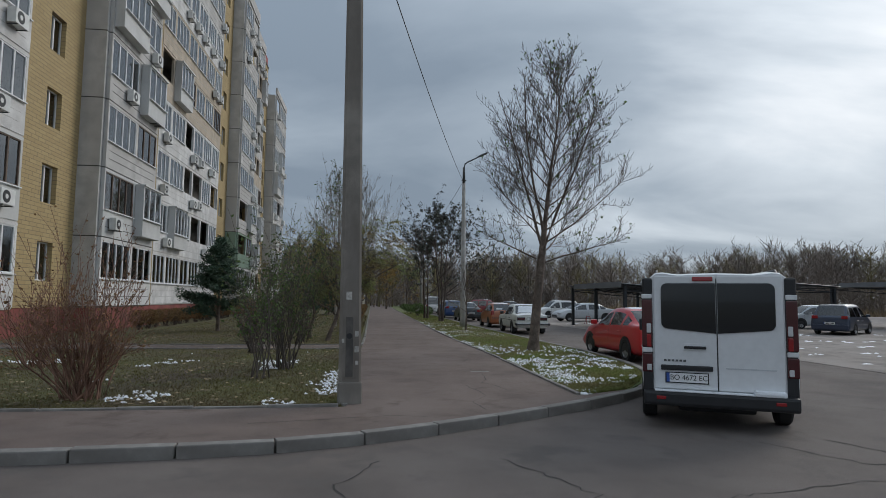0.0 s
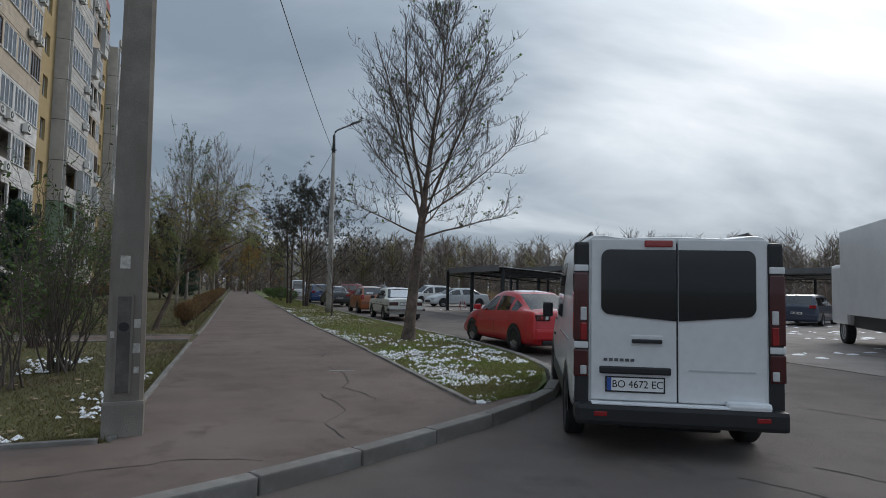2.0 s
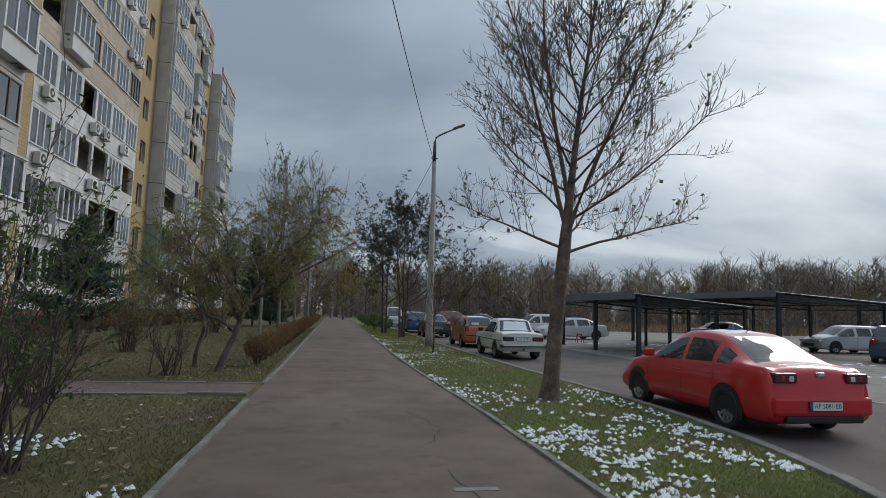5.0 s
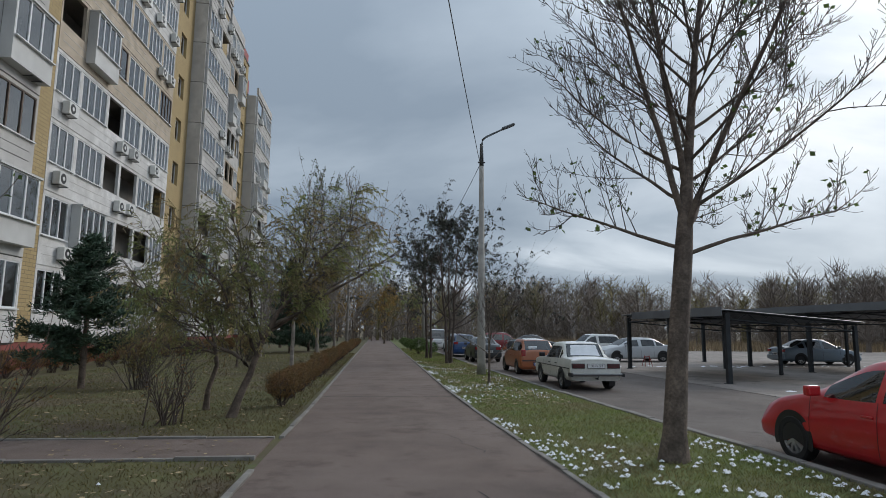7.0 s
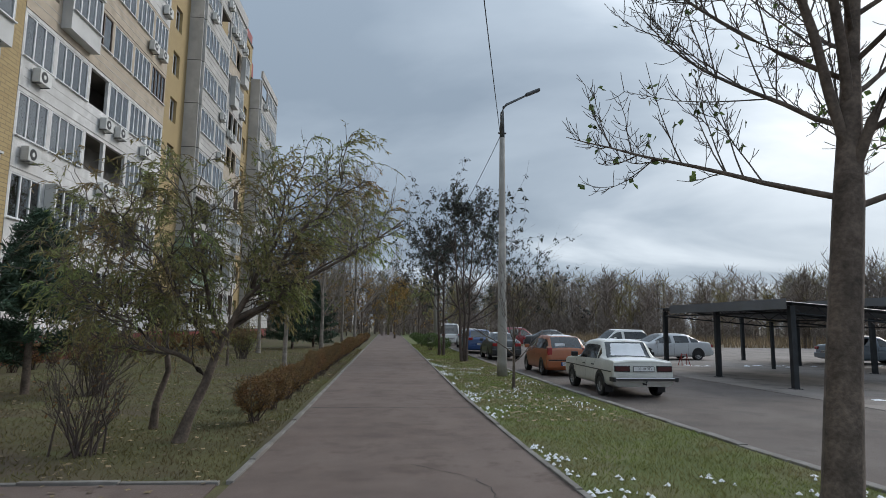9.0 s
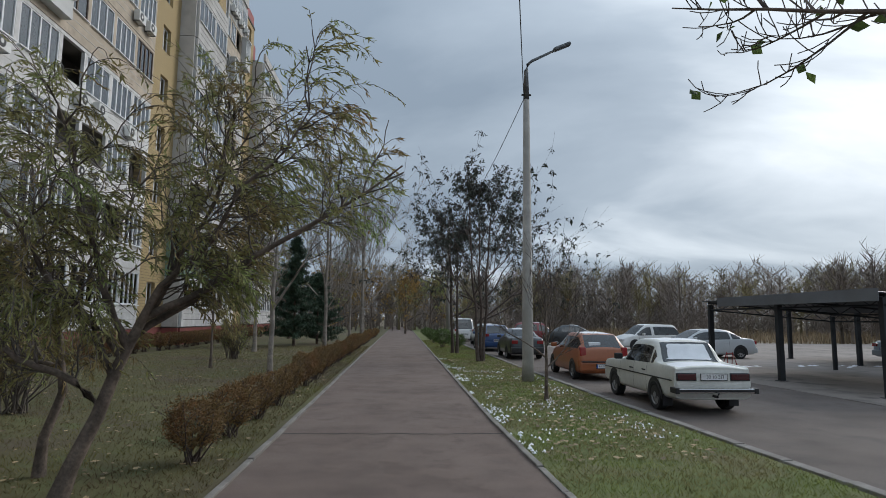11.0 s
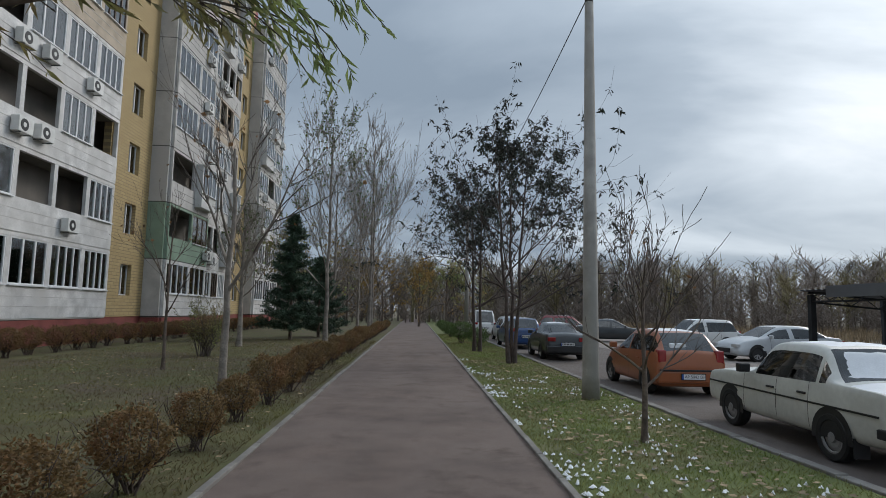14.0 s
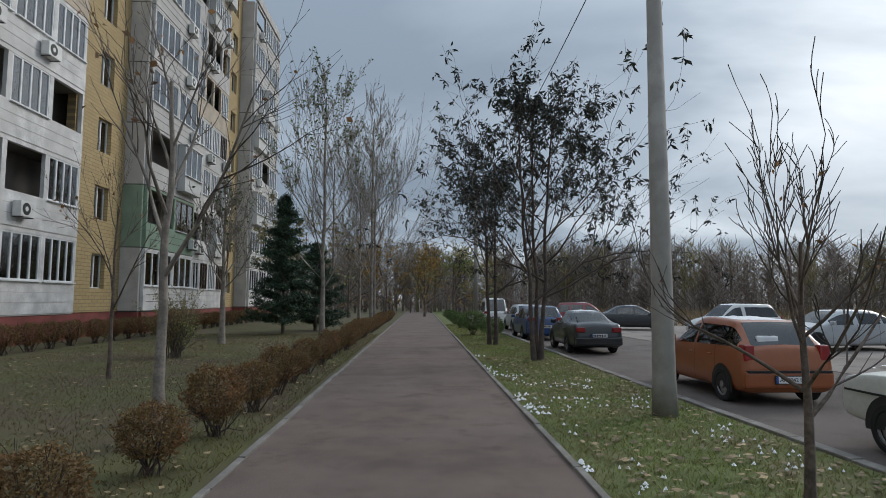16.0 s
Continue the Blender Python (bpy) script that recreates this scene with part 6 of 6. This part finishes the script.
# verge grass
n = 150000
Y = 9.9 + 55 * rw.rand(n) ** 1.9
kx = np.array([kerb_x(v) for v in np.linspace(9, 66, 115)])
KX = np.interp(Y, np.linspace(9, 66, 115), kx) - 0.18
KX = np.where(Y < 12.2, np.interp(Y, [9.75, 10.4, 11.3, 12.2], [3.45, 4.55, 5.2, 5.7]), KX)
XL = np.interp(Y, [9, 17, 22, 27], [3.48, 3.44, 3.27, 3.15])
X = XL + (KX - XL) * rw.rand(n)
blades("verge_grass", "short green autumn grass on the verge", "grass", X, Y, np.full(n, -0.02), 0.055, 0.006, M_GRASS, 0.8)
n = 120000
Y = 8.95 + 45 * rw.rand(n) ** 1.5
X = -0.42 - 9.5 * rw.rand(n) ** 1.3
keep = (Y < 18.7) | (Y > 20.2)
blades("lawn_grass", "short dull green lawn grass", "grass", X[keep], Y[keep], np.full(keep.sum(), -0.02), 0.05, 0.007, M_GRASS_DRY, 0.8)


def flakes(name, label, category, X, Y, Z, size, mat, lift=0.25):
    """Small curled leaves lying on the ground."""
    n = len(X)
    a = rw.uniform(0, 6.28, n)
    s = size * rw.uniform(0.5, 1.4, n)
    c, d = np.cos(a) * s, np.sin(a) * s
    q = s * lift
    V = np.stack([np.stack([X - c, Y - d, Z + q * rw.rand(n)], 1), np.stack([X - d * .6, Y + c * .6, Z], 1), np.stack([X + c, Y + d, Z + q * rw.rand(n)], 1), np.stack([X + d * .6, Y - c * .6, Z + q], 1)], 1).reshape(-1, 3)
    return tagged(raw(name, V, np.arange(4 * n).reshape(-1, 4), mat), label, category, kind="stuff")


n = 5200
Y = 9.2 + 45 * rw.rand(n) ** 1.4
X = -0.5 - 9 * rw.rand(n)
flakes("fallen_leaves", "pale brown fallen leaves scattered on the lawn", "fallen leaves", X, Y, np.full(n, 0.012), 0.04, M_LEAFLITTER)
n = 1700
Y = 24 + 18 * rw.rand(n)
X = 3.4 + 2.4 * rw.rand(n)
flakes("fallen_leaves", "brown fallen leaves scattered on the verge", "fallen leaves", X, Y, np.full(n, 0.02), 0.045, M_LEAFLITTER)


def snow_patches(name, label, centres, size):
    V, F = [], []
    for x, y, s in centres:
        b = len(V)
        k = 7
        ph = rw.uniform(0, 6.28)
        hz = rw.uniform(0.012, 0.03)
        V.append((x, y, 0.012 + hz))
        for i in range(k):
            a = 6.28318 * i / k + ph
            q = s * size * rw.uniform(0.5, 1.2)
            V.append((x + math.cos(a) * q, y + math.sin(a) * q * 0.8, 0.003))
        F += [(b, b + 1 + i, b + 1 + (i + 1) % k) for i in range(k)]
    return tagged(raw(name, V, F, M_SNOW, None, True), label, "snow", kind="stuff")


rows_ = []
for k in range(9000):
    y = rw.uniform(9.8, 21.0)
    kxx = kerb_x(y) - 0.3 if y > 12.2 else float(np.interp(y, [9.75, 10.4, 11.3, 12.2], [3.5, 4.4, 5.05, 5.6]))
    x = rw.uniform(3.5, max(3.55, kxx))
    dens = 0.5 + 0.5 * noise.noise((x * 0.9, y * 0.9, 2.0)) + 0.35 * noise.noise((x * 3.1, y * 3.1, 4.0))
    fade = 1.0 if y < 15 else max(0, 1 - (y - 15) / 5.5)
    if rw.rand() < min(1, max(0, dens - 0.42) * 2.6) * 0.75 * fade:
        rows_.append((x, y, rw.uniform(0.5, 1.3)))
for k in range(550):
    y = rw.uniform(16, 44)
    if noise.noise((0, y * 0.45, 7.0)) > 0.02:
        rows_.append((float(np.interp(y, [9, 17, 22, 27], [3.5, 3.46, 3.3, 3.17])) + abs(rw.normal()) * 0.16, y, rw.uniform(0.4, 1.1)))
for k in range(800):
    x, y = rw.uniform(3.4, 5.7), rw.uniform(25.5, 38)
    if noise.noise((x * 0.8, y * 0.8, 11.0)) > 0.05:
        rows_.append((x, y, rw.uniform(0.3, 0.75)))
snow_patches("verge_snow", "melting snow in patches on the verge grass", rows_, 0.042)
rows_ = []
for k in range(5000):
    x, y = rw.uniform(-8.5, -0.5), rw.uniform(9.1, 17.5)
    if noise.noise((x * 0.7, y * 0.7, 9.0)) + 0.4 * noise.noise((x * 3, y * 3, 3.0)) > 0.42:
        rows_.append((x, y, rw.uniform(0.5, 1.2)))
for k in range(130):
    rows_.append((-0.55 - abs(rw.normal()) * 0.2, rw.uniform(10.0, 13.2), rw.uniform(0.5, 1.2)))
snow_patches("lawn_snow", "melting snow in patches on the lawn", rows_, 0.042)
rows_ = [(rw.uniform(13.5, 32) + rw.normal() * .3, rw.choice((14.5, 18, 20.5, 24, 28.5, 41)) + rw.normal() * .35, rw.uniform(0.6, 2.0)) for k in range(200)]
lot_snow = snow_patches("lot_snow", "thin snow remains on the parking lot", rows_, 0.12)
lot_snow.location.z = ROAD_Z + 0.012


# ---- cracks and seams ----
def crack(pts, width, z, parent):
    rc = random.Random(len(pts) * 7 + int(abs(pts[0][0]) * 100))
    V, F = [], []
    P = []
    for (x0, y0), (x1, y1) in zip(pts, pts[1:]):
        n = max(2, int(math.hypot(x1 - x0, y1 - y0) / 0.12))
        P += [(x0 + (x1 - x0) * k / n + rc.gauss(0, .022), y0 + (y1 - y0) * k / n + rc.gauss(0, .022)) for k in range(n)]
    for k in range(len(P)):
        x, y = P[k]
        xn, yn = P[min(k + 1, len(P) - 1)] if k < len(P) - 1 else (2 * x - P[k - 1][0], 2 * y - P[k - 1][1])
        L = math.hypot(xn - x, yn - y) or 1
        w = width * rc.uniform(0.3, 1.2)
        V += [(x - (yn - y) / L * w, y + (xn - x) / L * w, z), (x + (yn - y) / L * w, y - (xn - x) / L * w, z)]
        if k:
            F.append((2 * k - 2, 2 * k - 1, 2 * k + 1, 2 * k))
    raw("crack", V, F, M_CRACK, parent)


road_ob, path_ob = bpy.data.objects["road"], bpy.data.objects["pavement"]
for pts, w in (([(5.6, 7.0), (5.9, 6.2), (5.5, 5.2), (5.6, 4.0)], 0.016), ([(4.7, 6.9), (5.2, 5.9), (6.6, 5.6), (8.5, 5.9)], 0.012), ([(3.1, 5.0), (4.4, 5.3), (5.3, 5.4)], 0.010), ([(8.0, 9.0), (8.6, 7.3), (9.8, 6.2)], 0.014), ([(0.1, 6.4), (-0.3, 5.5), (0.0, 4.8)], 0.010), ([(1.4, 6.4), (2.0, 5.2), (1.6, 4.4)], 0.008), ([(6.2, 5.8), (7.4, 4.4)], 0.01)):
    crack(pts, w, ROAD_Z + 0.004, road_ob)
for pts, w in (([(1.7, 10.9), (1.9, 9.8), (1.55, 9.1), (1.7, 8.4)], 0.008), ([(2.2, 13.6), (2.35, 12.2), (2.1, 11.3), (2.4, 10.2)], 0.010), ([(2.2, 17.0), (2.5, 15.6), (2.2, 14.6)], 0.009), ([(1.6, 21.0), (2.3, 20.3), (2.6, 18.8)], 0.008), ([(-1.5, 7.8), (0.3, 8.2), (1.1, 7.95)], 0.007)):
    crack(pts, w, 0.004, path_ob)
crack([(-0.3, 25.9), (3.2, 25.85)], 0.028, 0.004, path_ob)
part("path_patch", boxes((2.15, 12.86, 0.001, 2.55, 12.96, 0.005)), M_KERB, path_ob)

# ---- kerbs and edgings, stone by stone ----
kerb = thing("kerb", "row of weathered concrete kerb stones along the road", "kerb", kind="structure")
km = box(bmesh.new(), -0.08, 0.008, -0.30, 0.08, 0.992, 0.0, bevel=0.018)
kmesh = bpy.data.meshes.new("kerb_stone")
bmesh.ops.recalc_face_normals(km, faces=km.faces)
km.to_mesh(kmesh)
km.free()
kmesh.materials.append(M_KERB)
rk = random.Random(9)
for k, (x0, y0, x1, y1) in enumerate(along(KERB, 1.0)):
    a = math.degrees(math.atan2(y1 - y0, x1 - x0)) - 90
    ob = shared("kerb_stone", kmesh, kerb, pose(x0, y0, 0.022 + rk.uniform(-.006, .006) if y0 < 13 else 0.0 + rk.uniform(-.006, .006), rk.uniform(-.4, .4), rk.uniform(-.8, .8), a + rk.uniform(-.5, .5)))
edging = thing("path_edging", "narrow concrete edging stones along the footpath", "edging", kind="structure")
em = box(bmesh.new(), -0.04, 0.006, -0.15, 0.035, 0.994, 0.0, bevel=0.008)
emesh = bpy.data.meshes.new("edging_stone")
bmesh.ops.recalc_face_normals(em, faces=em.faces)
em.to_mesh(emesh)
em.free()
emesh.materials.append(M_KERB)
lines = [[(-0.36, 9.0), (-0.31, 18.72)], [(-0.30, 20.2), (-0.25, 24), (-0.25, 110)], [(3.44, 9.75), (3.40, 17), (3.22, 22), (3.10, 27), (3.12, 110)], [(-0.45, 8.93), (-14, 8.53)], [(-12.4, 18.71), (-0.36, 18.71)], [(-12.4, 20.2), (-0.36, 20.2)]]
for ln in lines:
    for x0, y0, x1, y1 in along(ln, 1.0):
        a = math.degrees(math.atan2(y1 - y0, x1 - x0)) - 90
        shared("edging_stone", emesh, edging, pose(x0, y0, 0.03 + rk.uniform(-.012, .012), 0, rk.uniform(-2, 2), a + rk.uniform(-.4, .4)))
